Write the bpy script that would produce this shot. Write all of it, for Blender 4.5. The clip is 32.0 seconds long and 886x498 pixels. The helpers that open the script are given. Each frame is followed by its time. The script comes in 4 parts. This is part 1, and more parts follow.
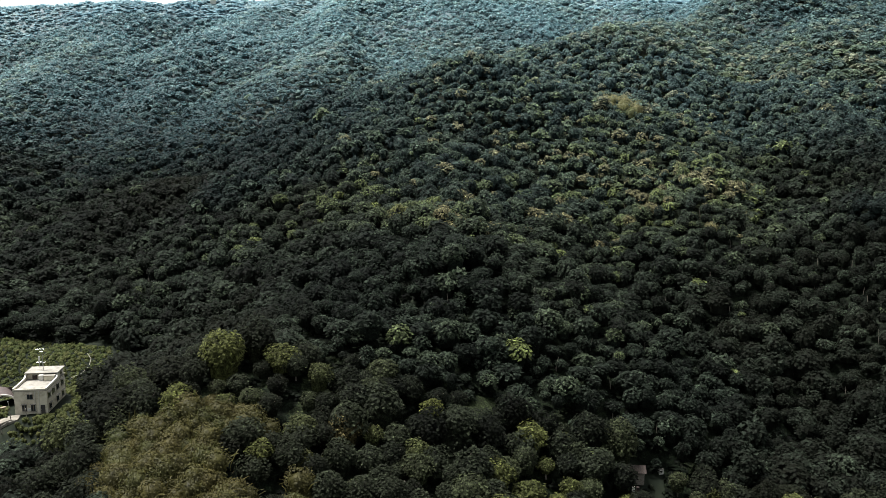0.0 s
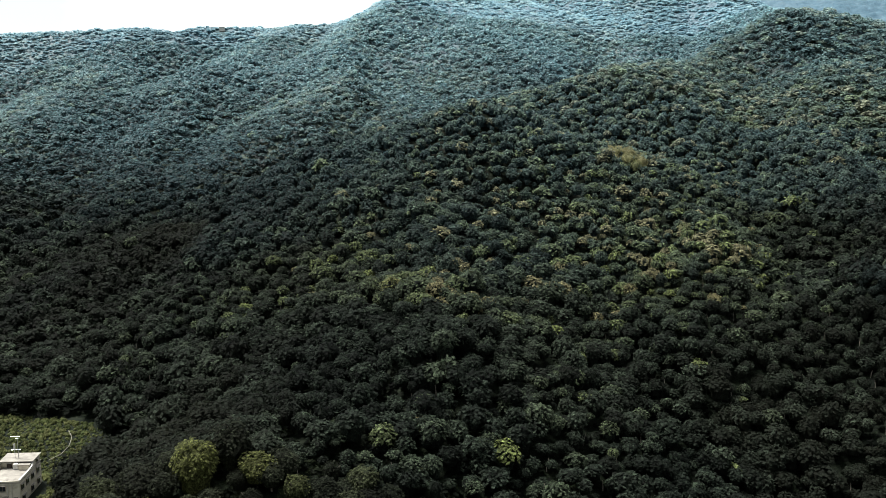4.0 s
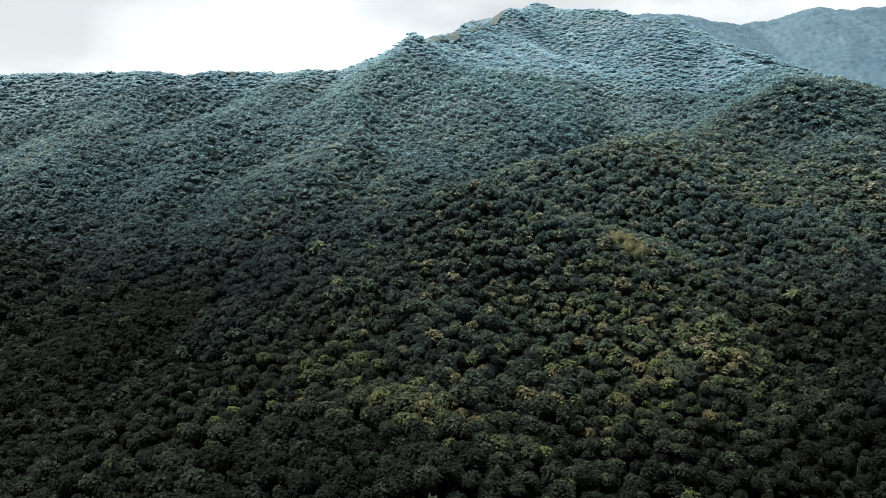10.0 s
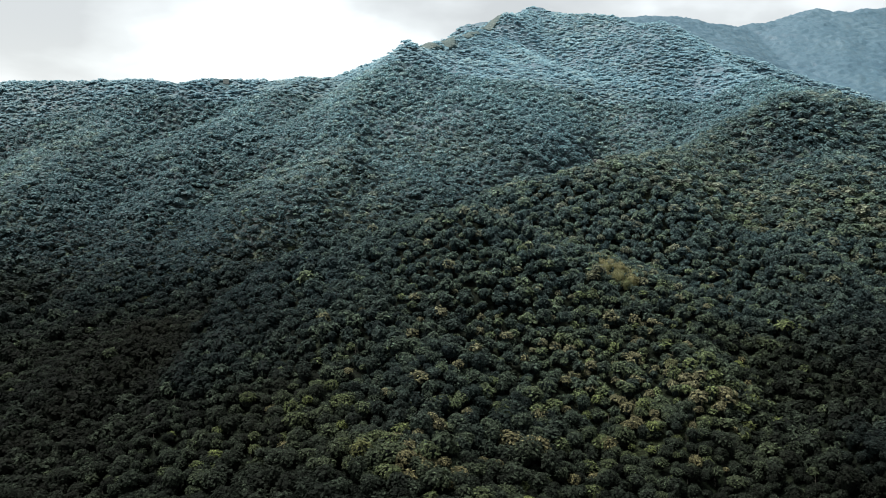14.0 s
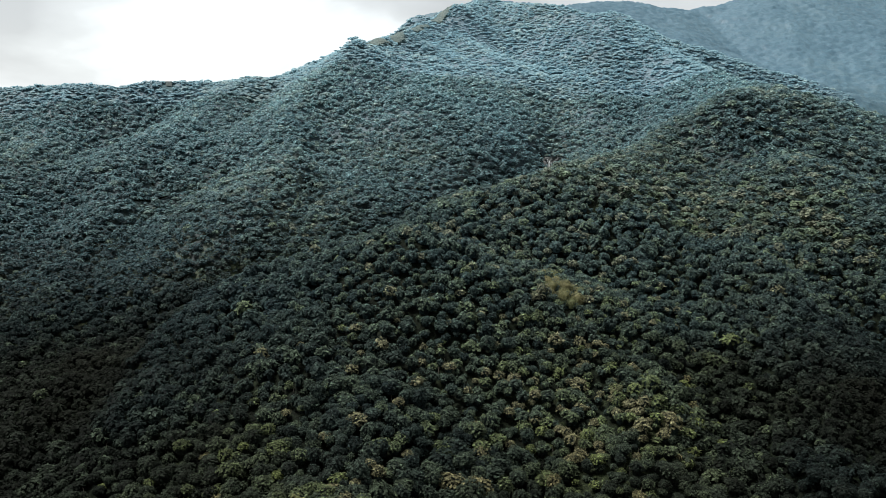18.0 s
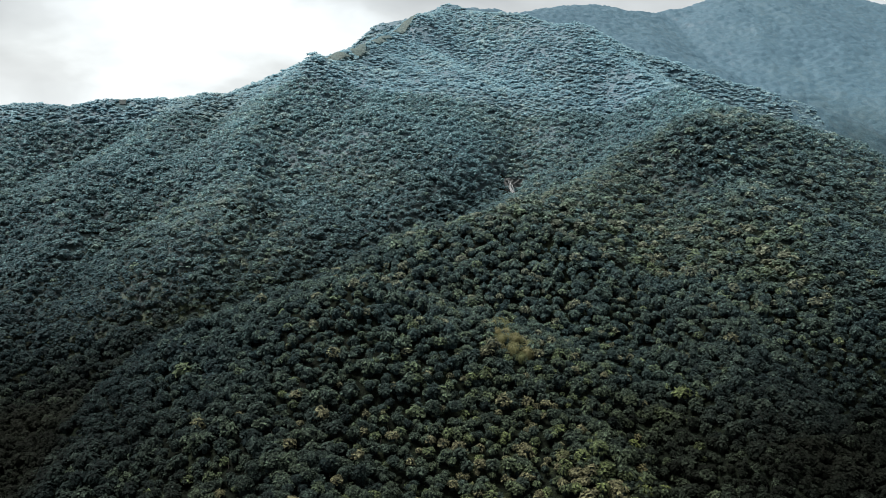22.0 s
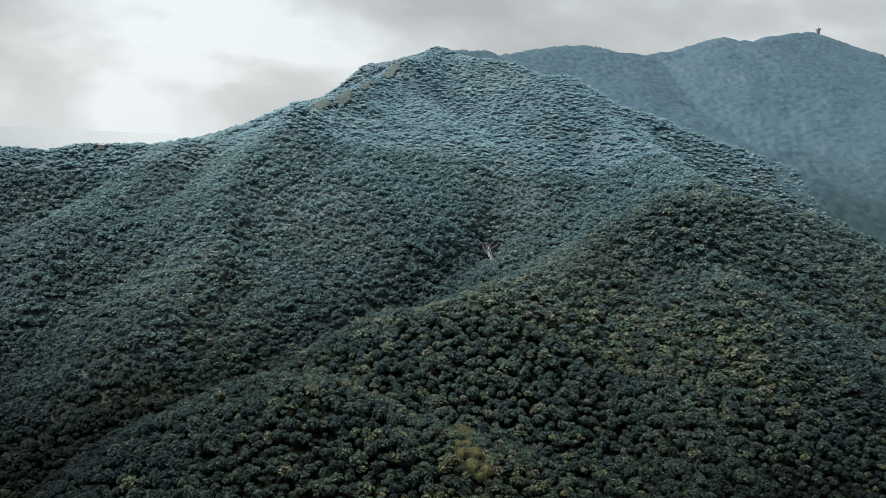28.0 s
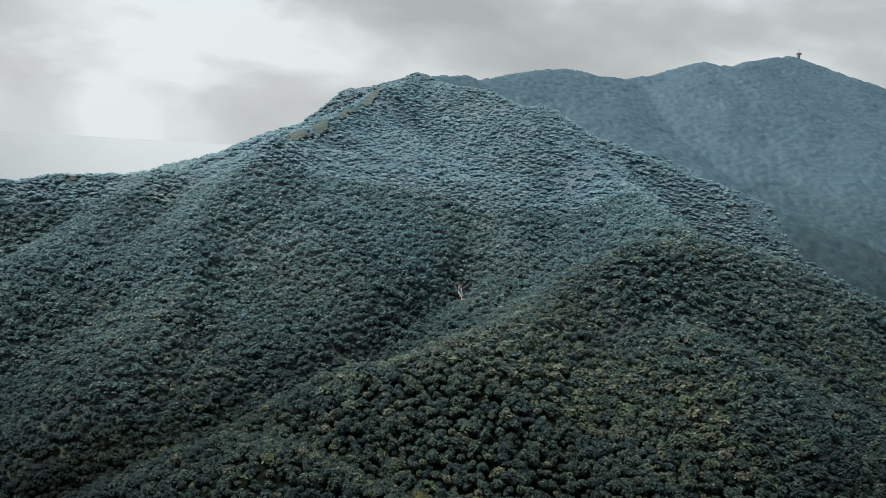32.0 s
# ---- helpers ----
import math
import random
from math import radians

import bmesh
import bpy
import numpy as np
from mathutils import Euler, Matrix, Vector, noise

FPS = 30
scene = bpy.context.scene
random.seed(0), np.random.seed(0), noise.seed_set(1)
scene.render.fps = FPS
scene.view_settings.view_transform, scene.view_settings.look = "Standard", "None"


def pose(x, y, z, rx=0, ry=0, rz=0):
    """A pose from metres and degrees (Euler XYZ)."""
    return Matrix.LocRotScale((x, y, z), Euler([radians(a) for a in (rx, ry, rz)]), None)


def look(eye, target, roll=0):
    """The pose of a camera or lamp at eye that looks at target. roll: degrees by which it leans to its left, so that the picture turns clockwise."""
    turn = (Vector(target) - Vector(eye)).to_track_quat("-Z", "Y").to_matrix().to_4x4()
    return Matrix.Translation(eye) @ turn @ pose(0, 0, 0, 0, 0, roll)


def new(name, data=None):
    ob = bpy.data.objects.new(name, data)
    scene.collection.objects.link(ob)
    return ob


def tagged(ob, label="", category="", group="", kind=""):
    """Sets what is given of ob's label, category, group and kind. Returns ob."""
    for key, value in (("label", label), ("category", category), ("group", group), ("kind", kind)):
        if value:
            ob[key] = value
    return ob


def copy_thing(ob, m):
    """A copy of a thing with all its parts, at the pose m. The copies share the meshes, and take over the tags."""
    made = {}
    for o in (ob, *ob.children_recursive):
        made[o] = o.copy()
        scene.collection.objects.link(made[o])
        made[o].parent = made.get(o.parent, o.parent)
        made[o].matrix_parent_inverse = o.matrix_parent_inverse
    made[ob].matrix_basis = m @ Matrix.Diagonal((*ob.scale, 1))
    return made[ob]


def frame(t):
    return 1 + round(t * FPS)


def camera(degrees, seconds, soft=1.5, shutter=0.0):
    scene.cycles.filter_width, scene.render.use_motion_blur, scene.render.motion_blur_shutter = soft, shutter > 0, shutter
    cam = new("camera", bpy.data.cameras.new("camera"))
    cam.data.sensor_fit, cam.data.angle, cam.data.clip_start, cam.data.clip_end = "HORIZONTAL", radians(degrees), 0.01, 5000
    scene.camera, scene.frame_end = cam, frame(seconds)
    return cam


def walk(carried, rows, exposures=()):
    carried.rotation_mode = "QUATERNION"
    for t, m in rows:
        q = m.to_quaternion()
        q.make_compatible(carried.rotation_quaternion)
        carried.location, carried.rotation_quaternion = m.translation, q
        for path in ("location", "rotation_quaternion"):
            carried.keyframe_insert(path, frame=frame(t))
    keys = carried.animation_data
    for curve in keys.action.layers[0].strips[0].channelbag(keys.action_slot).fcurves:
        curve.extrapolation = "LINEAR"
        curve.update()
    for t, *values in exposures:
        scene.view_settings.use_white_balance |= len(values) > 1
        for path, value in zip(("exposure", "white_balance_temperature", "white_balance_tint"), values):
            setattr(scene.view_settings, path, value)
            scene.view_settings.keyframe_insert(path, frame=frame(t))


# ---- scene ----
cam = camera(55.75, 32.0, soft=0.6)
PATH = [
    (0, pose(0.00, 0.00, 100.00, 79.500, -0.000, 0.000)),
    (1, pose(1.34, 2.45, 104.00, 79.688, -0.031, 0.234)),
    (2, pose(2.63, 5.03, 107.94, 79.907, -0.105, 0.448)),
    (3, pose(3.85, 7.42, 112.08, 80.132, -0.287, 0.673)),
    (6, pose(7.71, 14.32, 126.75, 80.591, -1.163, 1.301)),
    (7, pose(8.62, 15.72, 131.27, 80.880, -1.436, 1.468)),
    (8, pose(9.13, 16.57, 135.54, 81.208, -1.646, 1.628)),
    (9, pose(9.51, 17.12, 139.45, 81.518, -1.844, 1.778)),
    (10, pose(9.87, 17.50, 143.15, 81.731, -1.955, 1.839)),
    (11, pose(10.42, 18.23, 146.60, 81.806, -2.044, 1.906)),
    (13, pose(12.15, 20.97, 154.13, 81.527, -2.195, 1.973)),
    (17, pose(19.18, 29.91, 170.66, 80.337, -1.211, -0.233)),
    (18, pose(21.88, 33.10, 175.07, 80.017, -0.910, -0.987)),
    (19, pose(25.04, 36.67, 180.23, 79.731, -0.571, -1.732)),
    (20, pose(28.36, 40.07, 186.19, 79.455, -0.364, -2.267)),
    (21, pose(31.41, 43.26, 192.85, 79.335, -0.374, -2.578)),
    (22, pose(34.01, 46.26, 199.96, 79.386, -0.707, -2.733)),
    (23, pose(36.40, 48.97, 207.12, 79.540, -1.236, -2.778)),
    (25, pose(40.61, 53.68, 220.56, 79.867, -2.023, -2.873)),
    (28, pose(44.82, 59.61, 239.80, 80.219, -2.723, -3.035)),
    (29, pose(46.63, 60.69, 246.37, 80.311, -2.982, -3.173)),
    (30, pose(48.96, 61.54, 253.11, 80.408, -3.184, -3.369)),
    (31, pose(51.95, 62.75, 260.12, 80.539, -3.381, -3.653)),
    (32, pose(55.31, 64.16, 267.21, 80.648, -3.600, -3.849)),
]
walk(cam, PATH, exposures=[(0.0, 1.42), (6.0, 1.12), (12.0, 0.86), (24.0, 0.53), (32.0, 0.17)])

# ---- world, sun ----
world = bpy.data.worlds.new("world")
scene.world = world
world.use_nodes = True
SUN_ELEV, SUN_AZ = 68.0, -58.0      # degrees; azimuth from +y, negative to the left


def wnode(kind, **values):
    n = world.node_tree.nodes.new(kind)
    for key, value in values.items():
        n.inputs[key].default_value = value
    return n


wt = world.node_tree
wt.nodes.clear()
wlink = wt.links.new
w_out = wnode("ShaderNodeOutputWorld")
w_bg = wnode("ShaderNodeBackground", Strength=0.68)
w_sky = wnode("ShaderNodeTexSky")
w_sky.sky_type, w_sky.sun_disc = "NISHITA", False
w_sky.sun_elevation, w_sky.sun_rotation = radians(SUN_ELEV), radians(SUN_AZ)
w_blue = wnode("ShaderNodeVectorMath")
w_blue.operation = "SCALE"
w_blue.inputs["Scale"].default_value = 0.10
wlink(w_sky.outputs[0], w_blue.inputs[0])
# cloud deck: noise laid on a plane overhead
w_tc = wnode("ShaderNodeTexCoord")
w_sep = wnode("ShaderNodeSeparateXYZ")
wlink(w_tc.outputs["Generated"], w_sep.inputs[0])
w_up = wnode("ShaderNodeMath")
w_up.operation = "MAXIMUM"
w_up.inputs[1].default_value = 0.0
wlink(w_sep.outputs["Z"], w_up.inputs[0])
w_lift = wnode("ShaderNodeMath")
w_lift.operation = "ADD"
w_lift.inputs[1].default_value = 0.42
wlink(w_up.outputs[0], w_lift.inputs[0])
w_div = wnode("ShaderNodeVectorMath")
w_div.operation = "DIVIDE"
w_comb = wnode("ShaderNodeCombineXYZ")
for k in range(3):
    wlink(w_lift.outputs[0], w_comb.inputs[k])
wlink(w_tc.outputs["Generated"], w_div.inputs[0])
wlink(w_comb.outputs[0], w_div.inputs[1])
w_noise = wnode("ShaderNodeTexNoise", Scale=2.0, Detail=5.0, Roughness=0.48, Distortion=0.15)
w_map = wnode("ShaderNodeMapping")
w_map.inputs["Location"].default_value = (3.1, 1.7, 0.4)
wlink(w_div.outputs[0], w_map.inputs[0])
wlink(w_map.outputs[0], w_noise.inputs["Vector"])
w_ramp = wnode("ShaderNodeValToRGB")
wr = w_ramp.color_ramp
wr.elements[0].position, wr.elements[0].color = 0.36, (0.50, 0.52, 0.53, 1)
wr.elements[1].position, wr.elements[1].color = 0.62, (0.90, 0.95, 0.97, 1)
el = wr.elements.new(0.50)
el.color = (0.64, 0.67, 0.68, 1)
wlink(w_noise.outputs["Fac"], w_ramp.inputs[0])
# the deck thins and brightens towards the sea and towards the horizon
w_dot = wnode("ShaderNodeVectorMath")
w_dot.operation = "DOT_PRODUCT"
w_dot.inputs[1].default_value = (-0.62, 0.76, 0.2)
wlink(w_tc.outputs["Generated"], w_dot.inputs[0])
w_glow = wnode("ShaderNodeMapRange")
w_glow.interpolation_type = "SMOOTHSTEP"
for key, value in (("From Min", 0.55), ("From Max", 1.0), ("To Min", 0.95), ("To Max", 1.08)):
    w_glow.inputs[key].default_value = value
wlink(w_dot.outputs["Value"], w_glow.inputs["Value"])
w_low = wnode("ShaderNodeMapRange")
w_low.interpolation_type = "SMOOTHSTEP"
for key, value in (("From Min", -0.05), ("From Max", 0.10), ("To Min", 0.3), ("To Max", 0.0)):
    w_low.inputs[key].default_value = value
wlink(w_sep.outputs["Z"], w_low.inputs["Value"])
w_pale = wnode("ShaderNodeMix")
w_pale.data_type = "RGBA"
w_pale.inputs["B"].default_value = (0.88, 0.94, 0.96, 1)
wlink(w_low.outputs[0], w_pale.inputs["Factor"])
wlink(w_ramp.outputs[0], w_pale.inputs["A"])
w_lit = wnode("ShaderNodeVectorMath")
w_lit.operation = "SCALE"
wlink(w_pale.outputs["Result"], w_lit.inputs[0])
w_back = wnode("ShaderNodeMapRange")      # and thickens away from it
w_back.interpolation_type = "SMOOTHSTEP"
for key, value in (("From Min", -0.9), ("From Max", 0.45), ("To Min", 0.4), ("To Max", 1.15)):
    w_back.inputs[key].default_value = value
wlink(w_dot.outputs["Value"], w_back.inputs["Value"])
w_both = wnode("ShaderNodeMath")
w_both.operation = "MULTIPLY"
wlink(w_glow.outputs[0], w_both.inputs[0])
wlink(w_back.outputs[0], w_both.inputs[1])
wlink(w_both.outputs[0], w_lit.inputs["Scale"])
w_mix = wnode("ShaderNodeMix")
w_mix.data_type = "RGBA"
w_mix.inputs["Factor"].default_value = 0.9
wlink(w_blue.outputs[0], w_mix.inputs["A"])
wlink(w_lit.outputs[0], w_mix.inputs["B"])
wlink(w_mix.outputs["Result"], w_bg.inputs["Color"])
wlink(w_bg.outputs[0], w_out.inputs["Surface"])

sun = new("sun", bpy.data.lights.new("sun", "SUN"))
sun.data.energy, sun.data.angle, sun.data.color = 4.6, radians(16), (1.0, 0.985, 0.96)
sun_from = Vector((math.sin(radians(SUN_AZ)) * math.cos(radians(SUN_ELEV)),
                   math.cos(radians(SUN_AZ)) * math.cos(radians(SUN_ELEV)), math.sin(radians(SUN_ELEV))))
sun.matrix_world = look(sun_from * 900, (0, 0, 0))

rng = np.random.default_rng(7)


# ---- materials ----
def material(name):
    m = bpy.data.materials.new(name)
    m.use_nodes = True
    t = m.node_tree
    return m, t, t.nodes["Principled BSDF"], t.links.new


def mixer(t, fac, a, b, blend="MIX"):
    n = t.nodes.new("ShaderNodeMix")
    n.data_type, n.blend_type = "RGBA", blend
    for key, value in (("Factor", fac), ("A", a), ("B", b)):
        if hasattr(value, "links"):
            t.links.new(value, n.inputs[key])
        else:
            n.inputs[key].default_value = value
    return n.outputs["Result"]


def noise_at(t, scale, detail=2.0, rough=0.5, coords=None):
    n = t.nodes.new("ShaderNodeTexNoise")
    n.inputs["Scale"].default_value, n.inputs["Detail"].default_value, n.inputs["Roughness"].default_value = scale, detail, rough
    t.links.new(coords, n.inputs["Vector"])
    return n.outputs["Fac"]


def ramp(t, value, stops):
    n = t.nodes.new("ShaderNodeValToRGB")
    r = n.color_ramp
    while len(r.elements) < len(stops):
        r.elements.new(0.5)
    for e, (p, c) in zip(r.elements, stops):
        e.position, e.color = p, (*c, 1) if len(c) == 3 else c
    t.links.new(value, n.inputs[0])
    return n.outputs["Color"]


def foliage(name, stops, upper=None, patch=0.15, brown=(0.032, 0.031, 0.018), single=False, gloss=0.03, rough=0.55, soft=False, power=1.0, thinness=0.4):
    """Leaves: a hue for every tree, a shade for every spray, broad patches, and distance haze mixed in up the mountain.
    """
    m, t, bsdf, link = material(name)
    geo = t.nodes.new("ShaderNodeNewGeometry")
    where = geo.outputs["Position"]
    if single:
        tree = t.nodes.new("ShaderNodeObjectInfo").outputs["Random"]
    else:
        att = t.nodes.new("ShaderNodeAttribute")
        att.attribute_name = "tint"
        tree = att.outputs["Fac"]
    base = ramp(t, tree, stops)
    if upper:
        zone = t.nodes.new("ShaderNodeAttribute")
        zone.attribute_name = "haze_share"
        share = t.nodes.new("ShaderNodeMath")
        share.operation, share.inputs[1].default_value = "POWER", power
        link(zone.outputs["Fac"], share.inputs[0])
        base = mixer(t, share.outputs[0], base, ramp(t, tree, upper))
    shades = ramp(t, geo.outputs["Random Per Island"], [(0.0, (0.6, 0.6, 0.6)), (0.6, (0.95, 0.95, 0.95)), (1.0, (1.5, 1.5, 1.45))])
    leafy = noise_at(t, 2.6, 3.0, 0.75, where)
    flecks = ramp(t, leafy, [(0.36, (0.2, 0.2, 0.2)), (0.52, (0.9, 0.9, 0.9)), (0.66, (1.9, 1.9, 1.8))])
    shades = mixer(t, 1.0, shades, flecks, "MULTIPLY")
    blend = 0.85
    if soft and upper:                            # painted haze flattens contrast: spray tones fade as its share grows
        even = t.nodes.new("ShaderNodeMath")
        even.operation, even.inputs[1].default_value = "MULTIPLY", 0.85
        link(zone.outputs["Fac"], even.inputs[0])
        blend = even.outputs[0]
    if soft:
        shades = mixer(t, blend, shades, (0.95, 0.95, 0.95, 1))
    boughs = ramp(t, noise_at(t, 0.62 if soft else 0.75, 3.0, 0.65, where), [(0.34, (0.45, 0.45, 0.45)), (0.5, (0.95, 0.95, 0.95)), (0.66, (1.6, 1.6, 1.55))])
    # bough contrast fades with the haze share as well
    if soft and upper:
        calm = t.nodes.new("ShaderNodeMapRange")
        calm.inputs["To Min"].default_value, calm.inputs["To Max"].default_value = 1.0, 0.35
        link(zone.outputs["Fac"], calm.inputs["Value"])
        shades = mixer(t, calm.outputs[0], shades, boughs, "MULTIPLY")
    else:
        shades = mixer(t, 0.7 if soft else 1.0, shades, boughs, "MULTIPLY")
    col = mixer(t, 1.0, base, shades, "MULTIPLY")
    broad = ramp(t, noise_at(t, 0.014, 3.0, 0.55, where), [(0.42, (0, 0, 0)), (0.68, (1, 1, 1))])
    fac = t.nodes.new("ShaderNodeMath")
    fac.operation, fac.inputs[1].default_value = "MULTIPLY", patch
    link(broad, fac.inputs[0])
    col = mixer(t, fac.outputs[0], col, (*brown, 1))
    link(col, bsdf.inputs["Base Color"])
    bump = t.nodes.new("ShaderNodeBump")
    bump.inputs["Strength"].default_value, bump.inputs["Distance"].default_value = 0.2 if soft else 0.7, 0.25
    link(leafy, bump.inputs["Height"])
    link(bump.outputs[0], bsdf.inputs["Normal"])
    bsdf.inputs["Roughness"].default_value = rough
    bsdf.inputs["Specular IOR Level"].default_value = gloss
    thin = t.nodes.new("ShaderNodeBsdfTranslucent")              # light that falls through the leaves
    link(col, thin.inputs["Color"])
    both = t.nodes.new("ShaderNodeMixShader")
    both.inputs["Fac"].default_value = thinness
    link(bsdf.outputs[0], both.inputs[1])
    link(thin.outputs[0], both.inputs[2])
    link(both.outputs[0], t.nodes["Material Output"].inputs["Surface"])
    if upper:                                     # gloss rises with the haze share, for a paler sheen
        haze_gloss = t.nodes.new("ShaderNodeMapRange")
        haze_gloss.inputs["To Min"].default_value, haze_gloss.inputs["To Max"].default_value = gloss, 0.3
        link(zone.outputs["Fac"], haze_gloss.inputs["Value"])
        link(haze_gloss.outputs[0], bsdf.inputs["Specular IOR Level"])
    return m


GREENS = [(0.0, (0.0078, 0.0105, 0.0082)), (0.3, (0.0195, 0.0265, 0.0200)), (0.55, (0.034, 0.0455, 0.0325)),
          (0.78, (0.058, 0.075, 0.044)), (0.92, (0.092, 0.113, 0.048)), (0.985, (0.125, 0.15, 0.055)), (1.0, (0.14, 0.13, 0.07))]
# dimmed copy of GREENS: darkness low in the view is put into colour
SINGLE = [(p, (0.72 * GREENS[k][1][0], 0.66 * GREENS[k][1][1], 0.58 * GREENS[k][1][2])) for k, p in enumerate((0.0, 0.35, 0.65, 0.86, 0.95, 0.99, 1.0))]
# the upper woods: evergreen leaf colours with bluish distance haze mixed in
LEAF_HAZE = [(0.0, (0.100, 0.198, 0.236)), (0.4, (0.128, 0.240, 0.276)), (0.75, (0.154, 0.268, 0.296)), (1.0, (0.184, 0.286, 0.294))]
m_leaf = foliage("leaves", GREENS, LEAF_HAZE, power=0.6)
# hazier copies of the leaf material for woods farther off
m_leaf_high = foliage("leaves_slope_haze", GREENS, [(p, tuple(1.3 * c for c in col)) for p, col in LEAF_HAZE], power=0.85)
m_leaf_crest = foliage("leaves_crest_haze", GREENS, [(p, (2.1 * col[0], 1.82 * col[1], 1.82 * col[2])) for p, col in LEAF_HAZE], power=0.6, soft=True, thinness=0.5)
m_leaf_upper = foliage("leaves_upper_haze", GREENS, [(p, (0.95 * col[0], 0.82 * col[1], 0.88 * col[2])) for p, col in LEAF_HAZE], power=1.3, soft=True)
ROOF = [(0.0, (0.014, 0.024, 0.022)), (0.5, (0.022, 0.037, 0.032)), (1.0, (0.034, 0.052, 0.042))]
# far leaf colours with the blue of distant haze mixed in
CANOPY_HAZE = [(0.0, (0.074, 0.148, 0.200)), (0.5, (0.089, 0.174, 0.228)), (1.0, (0.110, 0.190, 0.232))]
m_leaf_canopy = foliage("leaves_far_haze", ROOF, CANOPY_HAZE, patch=0.0, soft=True, power=1.6)
# pale grass, with blue-grey distance haze mixed into its colour
m_grass = foliage("crest_grass", [(0.0, (0.12, 0.165, 0.165)), (0.5, (0.15, 0.190, 0.180)), (1.0, (0.19, 0.215, 0.195))], patch=0.0, soft=True)
# undergrowth leaves coloured near-black for the shade in the crown gaps
m_leaf_low = foliage("leaves_gap_shade", [(0.0, (0.003, 0.0045, 0.003)), (0.7, (0.007, 0.010, 0.006)), (1.0, (0.022, 0.028, 0.014))], patch=0.0)
m_leaf_tree = foliage("leaves_of_tree", SINGLE, single=True)

m_soil, t_, b_, l_ = material("forest_floor")
g_ = t_.nodes.new("ShaderNodeNewGeometry").outputs["Position"]
n_ = noise_at(t_, 0.35, 4.0, 0.6, g_)
u_ = t_.nodes.new("ShaderNodeAttribute")
u_.attribute_name = "haze_share"
# near-black: the shade under the crowns is put into the floor colour
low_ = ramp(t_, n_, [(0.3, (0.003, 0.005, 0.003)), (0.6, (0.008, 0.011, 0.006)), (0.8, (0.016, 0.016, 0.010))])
# higher ground takes the painted haze tone
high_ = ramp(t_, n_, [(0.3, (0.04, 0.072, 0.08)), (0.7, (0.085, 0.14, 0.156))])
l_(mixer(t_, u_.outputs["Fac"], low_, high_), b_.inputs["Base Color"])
b_.inputs["Specular IOR Level"].default_value, b_.inputs["Roughness"].default_value = 0.1, 0.9
m_bark, t_, b_, l_ = material("bark")
g_ = t_.nodes.new("ShaderNodeTexCoord").outputs["Object"]
l_(ramp(t_, noise_at(t_, 5.0, 4.0, 0.6, g_), [(0.3, (0.09, 0.075, 0.055)), (0.7, (0.22, 0.2, 0.17))]), b_.inputs["Base Color"])
b_.inputs["Roughness"].default_value = 0.85


m_water, t_, b_, l_ = material("sea_water")
b_.inputs["Base Color"].default_value = (0.26, 0.29, 0.30, 1)
b_.inputs["Roughness"].default_value = 0.12


